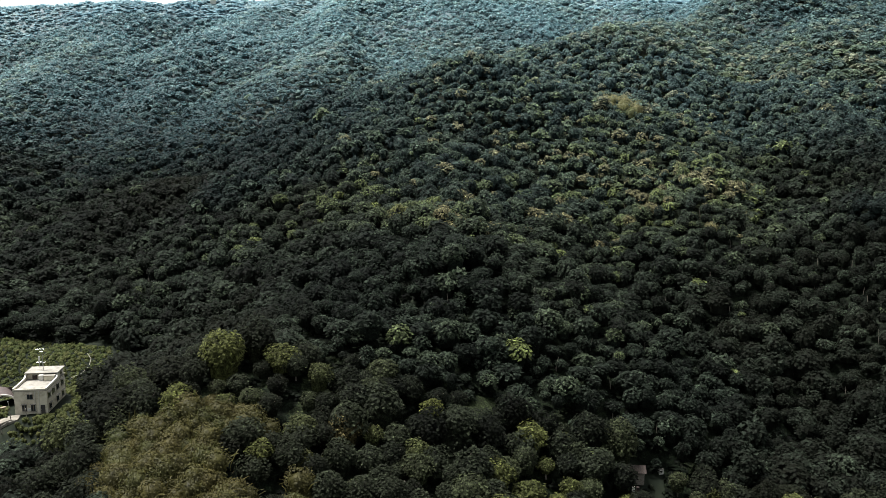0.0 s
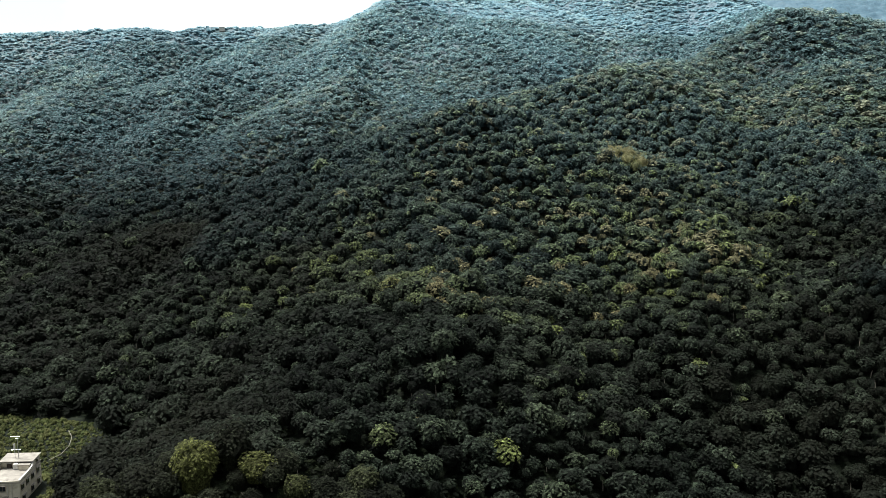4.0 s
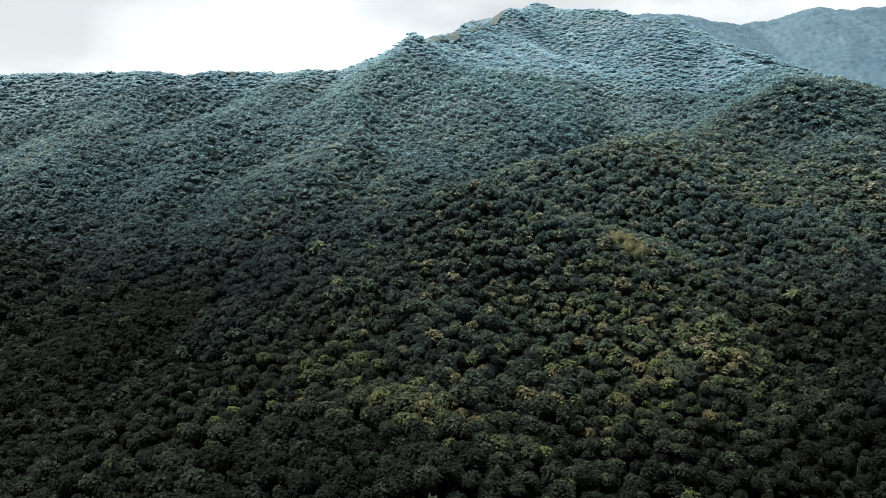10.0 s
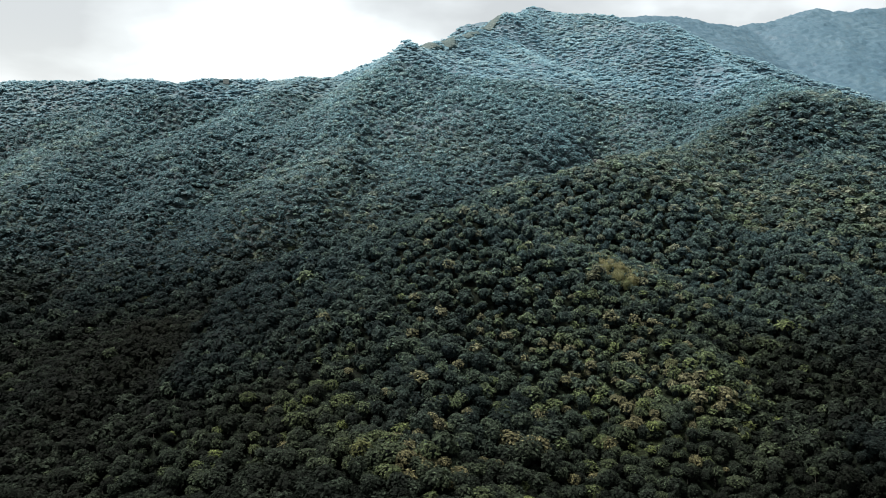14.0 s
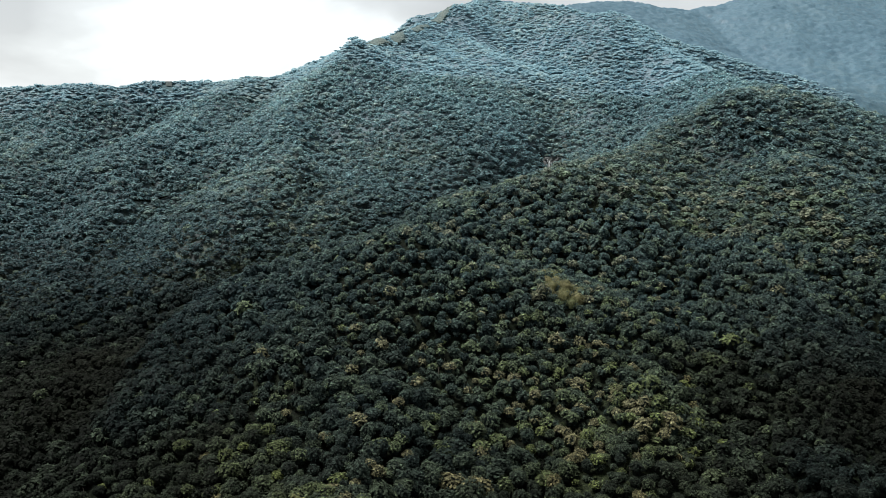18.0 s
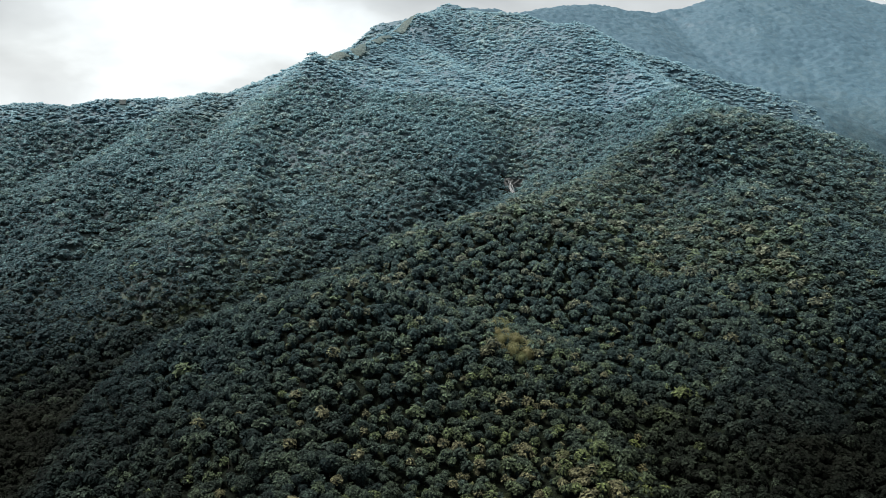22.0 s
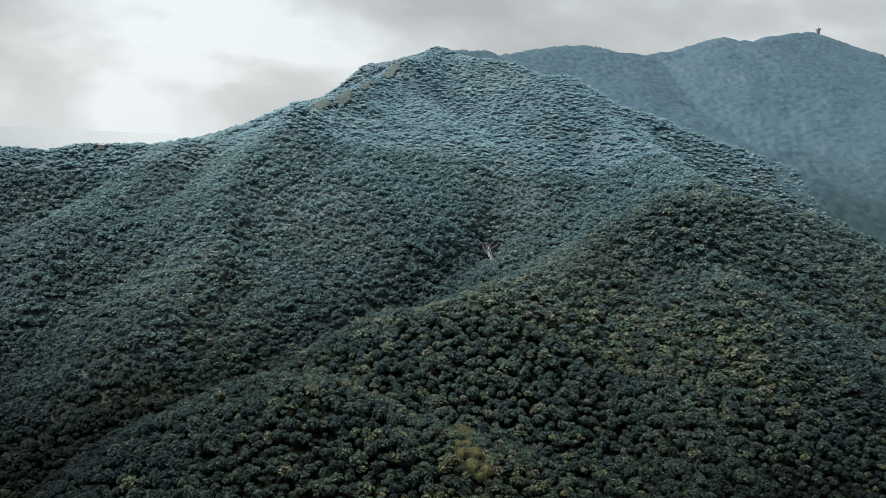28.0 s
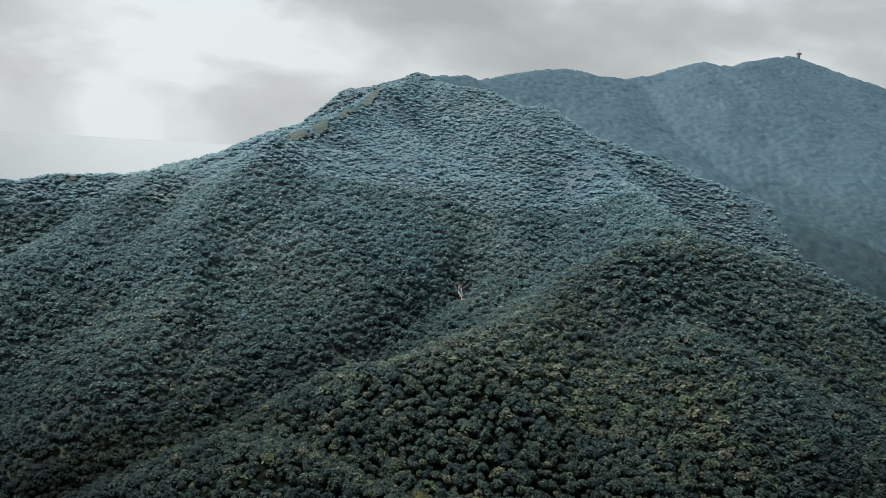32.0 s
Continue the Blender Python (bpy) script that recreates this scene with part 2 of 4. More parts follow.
# ---- the land: ridges whose flanks fall away on both sides ----
RIDGES = [
    (0.60, [(-1100, 640, 130), (-700, 760, 150), (-444, 812, 175), (-300, 809, 186), (-158, 873, 188), (-83, 883, 199), (-52, 881, 233)]),  # left
    (0.80, [(-43, 868, 223), (-26, 941, 241), (32, 1078, 274), (57, 1103, 295), (97, 1202, 307)]),  # main
    (0.94, [(-175, 1230, 90), (-140, 1199, 140), (-97, 1206, 220), (-33, 1200, 257), (10, 1201, 292), (31, 1201, 294), (97, 1203, 307)]),  # back
    (0.80, [(97, 1204, 307), (170, 1320, 319)]),  # saddle
    (0.40, [(174, 1320, 307), (305, 1483, 345), (357, 1545, 354), (492, 1598, 341), (655, 1658, 391), (705, 1648, 383), (853, 1815, 417), (938, 1905, 436), (1160, 1983, 394), (1600, 2100, 300)]),  # far
    (0.62, [(96, 1204, 307), (170, 1110, 294), (233, 1006, 273), (299, 1014, 242), (411, 950, 210), (582, 927, 153), (798, 900, 102)]),  # shoulder
    (0.62, [(234, 1035, 280), (252, 940, 243), (272, 850, 213), (281, 760, 197), (278, 666, 187), (195, 617, 158), (152, 567, 143), (91, 507, 138), (54, 503, 128), (21, 465, 104), (-25, 433, 101), (-51, 394, 96), (-114, 359, 65), (-93, 320, 45)]),  # neck
    (0.43, [(18, 409, 116), (80, 398, 95), (-13, 295, 66), (-14, 216, 50), (-48, 152, 46), (-61, 59, 30), (-60, -60, 15)]),  # nose
    (0.50, [(220, 636, 144), (248, 546, 146), (189, 464, 104), (147, 295, 69), (129, 201, 34), (109, 60, 21)]),  # nose2
    (0.75, [(241, 628, 186), (343, 674, 174), (417, 697, 152), (560, 620, 100), (700, 520, 50)]),  # right
    (0.50, [(258, 544, 138), (330, 520, 110), (420, 440, 70), (480, 330, 30)]),  # right2
    (0.52, [(-48, 870, 224), (-92, 744, 172), (-76, 640, 138), (-86, 590, 124), (-112, 545, 100), (-110, 488, 74)]),  # p1
    (0.46, [(-10, 900, 230), (12, 787, 184), (50, 716, 149), (4, 652, 124), (-36, 610, 114), (-12, 560, 92)]),  # p2
    (0.44, [(33, 1078, 270), (110, 893, 208), (118, 770, 156)]),  # p3
    (0.38, [(5, 1000, 252), (52, 890, 212), (78, 800, 172)]),  # face
    (0.45, [(233, 1006, 270), (200, 900, 216), (178, 790, 160)]),  # face2
    (0.52, [(-155, 880, 194), (-188, 687, 147), (-185, 502, 76), (-162, 430, 58)]),  # l1
    (0.45, [(-301, 843, 176), (-270, 568, 108), (-265, 440, 70)]),  # l2
    (0.46, [(-444, 815, 164), (-450, 600, 120), (-420, 400, 60), (-300, 260, 50), (-191, 250, 54)]),  # l3
    (0.42, [(-300, 260, 50), (-160, 223, 43), (-111, 224, 29)]),  # hill
    (0.58, [(-9, 346, 82), (4, 281, 68), (1, 227, 60), (16, 167, 29)]),  # brow
    (0.52, [(100, 329, 71), (88, 271, 59), (84, 233, 38), (80, 184, 20)]),  # side
]
RAVINES = [
    ([(150, 850), (132, 765), (125, 728), (110, 690), (60, 610), (0, 560), (-60, 500), (-110, 430), (-110, 330), (-100, 240)], 20, [4, 12, 26, 20, 12, 6, 4, 12, 6, 0]),
    ([(150, 420), (138, 320), (100, 240), (85, 150)], 20, [4, 14, 8, 4]),
    ([(-70, 760), (-60, 690), (-50, 620), (-60, 540)], 14, [4, 9, 9, 3]),
    # no ravine: ground lowered to open the camera's view of the farmhouse
    ([(-62, 130), (-80, 158), (-92, 174), (-108, 178)], 13, [3, 8, 7, 2]),
]


def lattice(i, j, seed):
    v = np.sin(i * 127.1 + j * 311.7 + seed * 74.7) * 43758.5453
    return v - np.floor(v)


def value_noise(x, y, seed):
    i, j = np.floor(x), np.floor(y)
    u, v = x - i, y - j
    u, v = u * u * (3 - 2 * u), v * v * (3 - 2 * v)
    a, b, c, d = lattice(i, j, seed), lattice(i + 1, j, seed), lattice(i, j + 1, seed), lattice(i + 1, j + 1, seed)
    return (a * (1 - u) + b * u) * (1 - v) + (c * (1 - u) + d * u) * v - 0.5


def along(x, y, points, values):
    """Distance to a line of points and the value there."""
    best, out = None, None
    for (a, b), va, vb in zip(zip(points[:-1], points[1:]), values[:-1], values[1:]):
        dx, dy = b[0] - a[0], b[1] - a[1]
        s = np.clip(((x - a[0]) * dx + (y - a[1]) * dy) / (dx * dx + dy * dy), 0, 1)
        d = np.hypot(x - a[0] - s * dx, y - a[1] - s * dy)
        v = va + s * (vb - va)
        if best is None:
            best, out = d, v
        else:
            out = np.where(d < best, v, out)
            best = np.minimum(d, best)
    return best, out


def land(x, y):
    x, y = np.asarray(x, float), np.asarray(y, float)
    hs = []
    for slope, crest in RIDGES:
        top = None
        for a, b in zip(crest[:-1], crest[1:]):
            dx, dy = b[0] - a[0], b[1] - a[1]
            s = np.clip(((x - a[0]) * dx + (y - a[1]) * dy) / (dx * dx + dy * dy), 0, 1)
            d = np.hypot(x - a[0] - s * dx, y - a[1] - s * dy)
            z = a[2] + s * (b[2] - a[2]) - slope * (np.sqrt(d * d + 144) - 12)
            top = z if top is None else np.maximum(top, z)
        hs.append(top)
    hs.append(8.0 - 0.03 * np.maximum(np.hypot(x, y) - 1100, 0))
    hs = np.array(hs)
    m = hs.max(0)
    h = m + 4.0 * np.log(np.exp((hs - m) / 4.0).sum(0)) - 2.8
    for points, width, depth in RAVINES:
        d, v = along(x, y, points, depth)
        h = h - v * np.exp(-(d / width) ** 2)
    far = np.clip((y - 350) / 500, 0, 1)
    h = h + (3 + 5 * far) * value_noise(x / 70, y / 95, 1) + 4 * value_noise(x / 27, y / 33, 2) + 1.2 * value_noise(x / 9, y / 9, 3)
    # terrace of the farmhouse
    d = np.hypot((x + 96) / 1.25, y - 190)
    k = np.clip((d - 9) / 9, 0, 1)
    k = k * k * (3 - 2 * k)
    return h * k + TERRACE * (1 - k)


TERRACE = 26.8


VALLEY = [(-700, 400), (-130, 465), (-60, 520), (0, 545), (60, 580), (112, 620), (200, 645), (300, 650), (420, 640), (900, 600)]


def haze_share(x, y):
    """Share of distance haze in the leaf colour: from the valley behind the spur up the mountain."""
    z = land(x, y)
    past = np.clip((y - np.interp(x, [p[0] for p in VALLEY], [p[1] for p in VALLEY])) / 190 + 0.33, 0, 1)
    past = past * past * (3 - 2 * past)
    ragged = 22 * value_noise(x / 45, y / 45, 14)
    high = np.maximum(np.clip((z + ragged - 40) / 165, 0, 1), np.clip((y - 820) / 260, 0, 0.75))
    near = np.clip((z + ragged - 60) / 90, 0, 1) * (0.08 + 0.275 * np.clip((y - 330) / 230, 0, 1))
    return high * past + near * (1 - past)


def put_mesh(name, verts, faces, mat, tint=None, smooth=False, zone=None):
    """A mesh from arrays; faces: n x 3 or n x 4 corner numbers."""
    me = bpy.data.meshes.new(name)
    n, k = faces.shape
    me.vertices.add(len(verts))
    me.vertices.foreach_set("co", np.ascontiguousarray(verts, dtype=np.float32).ravel())
    me.loops.add(n * k)
    me.loops.foreach_set("vertex_index", faces.astype(np.int32).ravel())
    me.polygons.add(n)
    me.polygons.foreach_set("loop_start", np.arange(0, n * k, k, dtype=np.int32))
    me.update(calc_edges=True)
    if smooth:
        me.polygons.foreach_set("use_smooth", np.ones(n, dtype=bool))
    if tint is not None:
        me.attributes.new("tint", "FLOAT", "FACE").data.foreach_set("value", tint.astype(np.float32))
    if zone is not None:
        me.attributes.new("haze_share", "FLOAT", "FACE").data.foreach_set("value", zone.astype(np.float32))
    me.materials.append(mat)
    return me


def stretch(lo, hi, step, reach, grow=1.18):
    """Grid lines: even between lo and hi, then wider and wider out to the reach."""
    line = list(np.arange(lo, hi + 0.1, step))
    s = step
    while line[-1] < reach:
        s *= grow
        line.append(line[-1] + s)
    s = step
    while line[0] > -reach:
        s *= grow
        line.insert(0, line[0] - s)
    return np.array(line)


gx, gy = stretch(-420, 620, 6.0, 4200, 1.1), stretch(90, 1250, 6.0, 4200, 1.1)
GX, GY = np.meshgrid(gx, gy)
gv = np.stack([GX, GY, land(GX, GY)], -1).reshape(-1, 3)
ii = np.arange(len(gy) * len(gx)).reshape(len(gy), len(gx))
gf = np.stack([ii[:-1, :-1], ii[:-1, 1:], ii[1:, 1:], ii[1:, :-1]], -1).reshape(-1, 4)
ground = new("ground", put_mesh("ground", gv, gf, m_soil, smooth=True, zone=np.clip((haze_share(gv[gf[:, 0], 0], gv[gf[:, 0], 1]) - 0.6) / 0.4, 0, 1)))
sea_line = stretch(-400, 400, 400, 4600, 1.3)
SX, SY = np.meshgrid(sea_line, sea_line)
sv = np.stack([SX, SY, np.full(SX.shape, -6.0)], -1).reshape(-1, 3)
ii = np.arange(len(sea_line) ** 2).reshape(len(sea_line), -1)
sf = np.stack([ii[:-1, :-1], ii[:-1, 1:], ii[1:, 1:], ii[1:, :-1]], -1).reshape(-1, 4)
water = new("water", put_mesh("water", sv, sf, m_water, smooth=True))
tagged(water, "pale calm sea beyond the mountains", "sea", kind="structure")
tagged(ground, "leafy ground of steep forested mountain slopes, shade and haze put into its colour", "ground", kind="structure")


# ---- crowns ----
def leafy_crown(sprays, size, seed, lobes=5, low=-0.15, core=6, up=0.42, girth=0.63):
    """A crown of radius 1: bulging lobes thatched with small drooping sprays of leaves, round an inner dome."""
    r = np.random.default_rng(seed)
    bulge = r.normal(0, 1, (lobes, 3))
    bulge[:, 2] = np.abs(bulge[:, 2]) * 0.8
    bulge /= np.linalg.norm(bulge, axis=1)[:, None]
    swell = r.uniform(0.16, 0.38, lobes)
    k = np.arange(sprays)
    u = 1 - (1 - low) * (k + r.uniform(0, 1, sprays)) / sprays
    a = k * 2.39996 + r.uniform(0, 6.28) + r.uniform(-0.4, 0.4, sprays)
    h = np.sqrt(np.maximum(0.0, 1 - u * u))
    d = np.stack([h * np.cos(a), h * np.sin(a), u], -1)
    swollen = (swell[None] * np.exp(-4.5 * (1 - d @ bulge.T))).max(1)
    c = d * ((0.66 + swollen) * r.uniform(0.84, 1.08, sprays))[:, None]
    n = 0.5 * d + np.array([0, 0, up]) + r.normal(0, 0.24, (sprays, 3))
    n /= np.linalg.norm(n, axis=1)[:, None]
    s1 = np.cross(n, r.normal(0, 1, (sprays, 3)))
    s1 /= np.linalg.norm(s1, axis=1)[:, None]
    s2 = np.cross(n, s1)
    w, l = (size * r.uniform(0.4, 0.8, sprays))[:, None], (size * r.uniform(0.6, 1.15, sprays))[:, None]
    drop = n * (size * r.uniform(0.15, 0.5, sprays))[:, None]
    corners = np.stack([c - s1 * l - drop * 0.4, c + s2 * w - drop, c + s1 * l * r.uniform(0.7, 1.1, (sprays, 1)) - drop * 0.3, c - s2 * w * r.uniform(0.7, 1.2, (sprays, 1)) - drop], 1)
    verts = list(corners.reshape(-1, 3))
    b = 4 * k[:, None]
    faces = [tuple(f) for f in np.concatenate([b + [0, 1, 2], b + [0, 2, 3]], 1).reshape(-1, 3)]
    if core:
        b = len(verts)
        verts.append(np.array([0.0, 0.0, girth * 0.95]))
        for z, wide in ((0.25, girth), (-0.75, girth * 0.8)):
            for q in range(core):
                g = 2 * math.pi * q / core
                verts.append(np.array([wide * math.cos(g), wide * math.sin(g), z]))
        for q in range(core):
            i, j = b + 1 + q, b + 1 + (q + 1) % core
            faces += [(b, i, j), (i, i + core, j), (j, i + core, j + core)]
    return np.array(verts), np.array(faces)


def spread(spacing, inside, box):
    """Points on a shaken grid."""
    xs, ys = np.arange(box[0], box[2], spacing), np.arange(box[1], box[3], spacing * 0.87)
    X, Y = np.meshgrid(xs, ys)
    X = X + (np.arange(len(ys)) % 2)[:, None] * spacing * 0.5
    X, Y = X + rng.uniform(-0.42, 0.42, X.shape) * spacing, Y + rng.uniform(-0.42, 0.42, X.shape) * spacing
    X, Y = X.ravel(), Y.ravel()
    keep = inside(X, Y)
    return X[keep], Y[keep]


# paler, yellower stands, and broad areas with shade or light put into leaf colour: centre, reach, by how much
STANDS_AND_SHADE = [(60, 340, 75, 0.16), (110, 400, 70, 0.12), (40, 215, 50, 0.12), (-70, 205, 45, -0.35), (-110, 390, 80, -0.3), (-180, 500, 90, -0.25), (300, 420, 95, -0.12), (225, 320, 60, -0.3), (95, 175, 45, -0.2), (-120, 340, 65, -0.3), (-150, 470, 80, -0.25), (190, 310, 65, -0.3), (150, 250, 50, -0.2), (2, 246, 10, 0.5), (-12, 252, 8, 0.45), (102, 306, 9, 0.4), (8, 245, 30, 0.30), (-45, 280, 22, 0.22), (105, 318, 24, 0.22), (30, 215, 18, 0.15), (120, 235, 20, 0.15), (-60, 255, 18, 0.12)]


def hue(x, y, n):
    # base tone darkens towards the foot of the hill, shade put into colour
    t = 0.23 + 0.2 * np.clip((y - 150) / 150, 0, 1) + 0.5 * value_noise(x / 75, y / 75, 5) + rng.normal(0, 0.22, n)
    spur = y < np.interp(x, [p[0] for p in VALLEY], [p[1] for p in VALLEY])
    t = t + np.where(spur, 0.23, 0.08) * np.clip((land(x, y) - 54) / 70, 0, 1)          # spur's crest leaves lightened in colour, in place of haze
    for cx, cy, cr, add in STANDS_AND_SHADE:
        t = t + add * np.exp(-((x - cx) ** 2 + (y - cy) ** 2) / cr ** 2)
    rare = rng.uniform(0, 1, n)
    t = np.where(rare > 0.985, t + 0.4, t)
    return np.clip(t, 0.0, 1.0)


def wood(name, xy, shapes, radius, mat, label, high=0.75, squash=0.95, rise=0.9, core=0, inside=0.15):
    """One woodland as a single mesh of many crowns."""
    x, y = xy
    n = len(x)
    z = land(x, y)
    rad = radius * np.clip(rng.lognormal(0, 0.28, n), 0.55, 1.7) * (1 + 0.4 * value_noise(x / 40, y / 40, 9))
    turn = rng.uniform(0, 2 * math.pi, n)
    kind = rng.integers(0, len(shapes), n)
    tall = rad * squash * rng.uniform(0.75, 1.25, n)
    lift = rad * high + rng.uniform(0.0, rise, n) * radius
    tint, up = hue(x, y, n), haze_share(x, y)
    V, F, T, U, base = [], [], [], [], 0
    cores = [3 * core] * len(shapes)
    for k, (sv, sf) in enumerate(shapes):
        pick = np.nonzero(kind == k)[0]
        if len(pick) == 0:
            continue
        c, s = np.cos(turn[pick])[:, None], np.sin(turn[pick])[:, None]
        vx = (sv[None, :, 0] * c - sv[None, :, 1] * s) * rad[pick][:, None] + x[pick][:, None]
        vy = (sv[None, :, 0] * s + sv[None, :, 1] * c) * rad[pick][:, None] + y[pick][:, None]
        vz = sv[None, :, 2] * tall[pick][:, None] + (z + lift)[pick][:, None]
        V.append(np.stack([vx, vy, vz], -1).reshape(-1, 3))
        F.append((sf[None] + (np.arange(len(pick)) * len(sv))[:, None, None] + base).reshape(-1, 3))
        inner = np.where(np.arange(len(sf)) >= len(sf) - cores[k], inside, 1.0)      # shade inside the crown, painted by dimming the core's tint
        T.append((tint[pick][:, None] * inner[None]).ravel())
        U.append(np.repeat(up[pick], len(sf)))
        base += len(pick) * len(sv)
    me = put_mesh(name, np.concatenate(V), np.concatenate(F), mat, np.concatenate(T), zone=np.concatenate(U))
    return tagged(new(name, me), label, "forest", kind="stuff")


def reach(x, y):
    return np.hypot(x - 20, y - 20)


def fan(x, y, half=37):
    return np.abs(np.degrees(np.arctan2(x - 20, y + 60))) < half


def oval(x, y, cx, cy, rx, ry):
    return ((x - cx) / rx) ** 2 + ((y - cy) / ry) ** 2 < 1


def bare_crest(x, y):
    d, _ = along(x, y, [(-56, 868), (-20, 944), (0, 1000), (33, 1078), (46, 1106)], [0, 0, 0, 0, 0])
    return (d < 9) & (value_noise(x / 14, y / 14, 21) > -0.22)


def open_ground(x, y):
    """Places without forest: the farm and its slope, the bamboo, the dry patch, the hut, the rock, the bare crest."""
    o = oval(x, y, -101, 190, 17, 17) | oval(x, y, -108, 214, 26, 17) | (oval(x, y, -40, 129, 17, 16) & (value_noise(x / 9, y / 9, 31) > -0.28))
    o = o | oval(x, y, -88, 170, 15, 14)
    o = o | oval(x, y, 39, 159, 6, 5.5) | oval(x, y, 121, 714, 6, 11)
    return o | bare_crest(x, y) | oval(x, y, -222, 836, 6, 9)


def close_strip(x, y):
    """The strip of hillside that the flight starts over: its trees are single things."""
    return (y < 166) & (y > 118) & (np.abs(x - 12) < 82)


near_shapes = [leafy_crown(132, 0.19, 100 + k, 8, core=7) for k in range(14)]
next_shapes = [leafy_crown(50, 0.31, 150 + k, 6, core=5) for k in range(14)]
mid_shapes = [leafy_crown(23, 0.42, 200 + k, 5, 0.0, core=0, up=0.5) for k in range(14)]
far_shapes = [leafy_crown(13, 0.56, 300 + k, 4, 0.1, core=0, up=0.35) for k in range(10)]
low_shapes = [leafy_crown(14, 0.45, 380 + k, 3, 0.0, core=0) for k in range(6)]
FOREST = "dense subtropical forest of rounded dark green crowns"


def in_far_view(x, y):
    """The far ridges without the valleys behind them."""
    return (x > -170 - 0.2 * (y - 900)) & (x > 40 + 0.9 * (y - 1290))


def on_face(x, y):
    """The front of the mountain up to its crest."""
    return in_far_view(x, y) & (y < 1225) & (x < 470)


def ring(lo, hi, half=34.5):
    return lambda x, y: fan(x, y, half) & (reach(x, y) >= lo) & (reach(x, y) < hi) & ~open_ground(x, y)


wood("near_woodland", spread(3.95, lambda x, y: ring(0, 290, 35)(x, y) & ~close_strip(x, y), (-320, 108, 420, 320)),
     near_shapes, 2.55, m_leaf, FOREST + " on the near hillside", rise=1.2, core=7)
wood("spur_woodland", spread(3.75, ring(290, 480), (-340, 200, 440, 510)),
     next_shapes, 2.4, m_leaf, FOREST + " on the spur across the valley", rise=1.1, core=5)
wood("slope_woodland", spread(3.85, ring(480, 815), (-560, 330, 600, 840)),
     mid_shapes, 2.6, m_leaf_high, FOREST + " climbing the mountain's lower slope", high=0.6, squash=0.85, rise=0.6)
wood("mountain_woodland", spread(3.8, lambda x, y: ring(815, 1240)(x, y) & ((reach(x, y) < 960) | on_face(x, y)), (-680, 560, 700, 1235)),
     far_shapes, 2.85, m_leaf_crest, "forest covering the upper mountain slope, distance haze put into its colour", high=0.5, squash=0.5, rise=0.3)


def crowns_over(x, y, pitch, wide, tall, seed):
    """Height of a closed canopy of domed crowns, and a number for the crown that stands highest."""
    ci, cj = np.floor(x / pitch), np.floor(y / pitch)
    best, who = np.zeros(x.shape), np.zeros(x.shape)
    for di in (-1, 0, 1):
        for dj in (-1, 0, 1):
            i, j = ci + di, cj + dj
            px, py = (i + lattice(i, j, seed)) * pitch, (j + lattice(i, j, seed + 1)) * pitch
            own = lattice(i, j, seed + 2)
            r = wide * (0.7 + 0.65 * own)
            v = tall * (0.55 + 0.75 * lattice(i, j, seed + 3)) * (1 - ((x - px) ** 2 + (y - py) ** 2) / r ** 2)
            who = np.where(v > best, own, who)
            best = np.maximum(best, v)
    return best, who


def canopy(name, step, box, inside, label, pitch, wide, tall, mat, lift=1.4, rough=0.9, fill=0.0):
    """Far woods as one closed leaf roof, domed over every tree."""
    X, Y = np.meshgrid(np.arange(box[0], box[2], step), np.arange(box[1], box[3], step))
    X, Y = X + rng.uniform(-0.3, 0.3, X.shape) * step, Y + rng.uniform(-0.3, 0.3, X.shape) * step
    tops, who = crowns_over(X, Y, pitch, wide, tall, 60)
    if fill:                                       # sheet rises with the painted haze, filling dark gaps with pale colour
        tops = tops + fill * haze_share(X, Y)
    Z = land(X, Y) + lift + tops + rough * value_noise(X / 1.9, Y / 1.9, 41) + 1.6 * value_noise(X / 15, Y / 15, 42)
    if mat is m_grass:
        Z = Z + 1.3
    else:
        Z = np.where(open_ground(X, Y), land(X, Y) + 0.3, Z)
    keep = inside(X, Y)
    ii = np.arange(X.size).reshape(X.shape)
    quads = np.stack([ii[:-1, :-1], ii[:-1, 1:], ii[1:, 1:], ii[1:, :-1]], -1).reshape(-1, 4)
    quads = quads[keep.ravel()[quads].all(1)]
    hues = who.ravel()[quads[:, 0]]
    used, quads = np.unique(quads, return_inverse=True)
    quads = quads.reshape(-1, 4)
    cv = np.stack([X, Y, Z], -1).reshape(-1, 3)[used]
    mid = cv[quads[:, 0]]
    tint = np.clip(0.44 + 0.5 * value_noise(mid[:, 0] / 75, mid[:, 1] / 75, 5) + 0.6 * (hues - 0.5), 0, 1)
    me = put_mesh(name, cv, quads, mat, tint, smooth=True, zone=haze_share(mid[:, 0], mid[:, 1]))
    return tagged(new(name, me), label, "forest", kind="stuff")


# sheet under the near crowns that paints their gaps dark
canopy("gap_shade_undergrowth", 3.6, (-360, 120, 460, 520), lambda x, y: fan(x, y, 35) & (reach(x, y) < 486) & ~open_ground(x, y),
       "undergrowth sheet between the trunks, coloured near-black for the shade there", 4.0, 3.0, 0.8, m_leaf_low, lift=0.1)
# added filler sheet: haze-coloured, keeps the gaps between far crowns pale
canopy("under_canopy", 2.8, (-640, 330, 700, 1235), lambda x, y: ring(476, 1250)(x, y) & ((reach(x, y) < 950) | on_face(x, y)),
       "leaf sheet filling gaps between mountain crowns, haze put into its colour", 5.0, 3.6, 1.3, m_leaf_upper, lift=-0.4, fill=1.1)
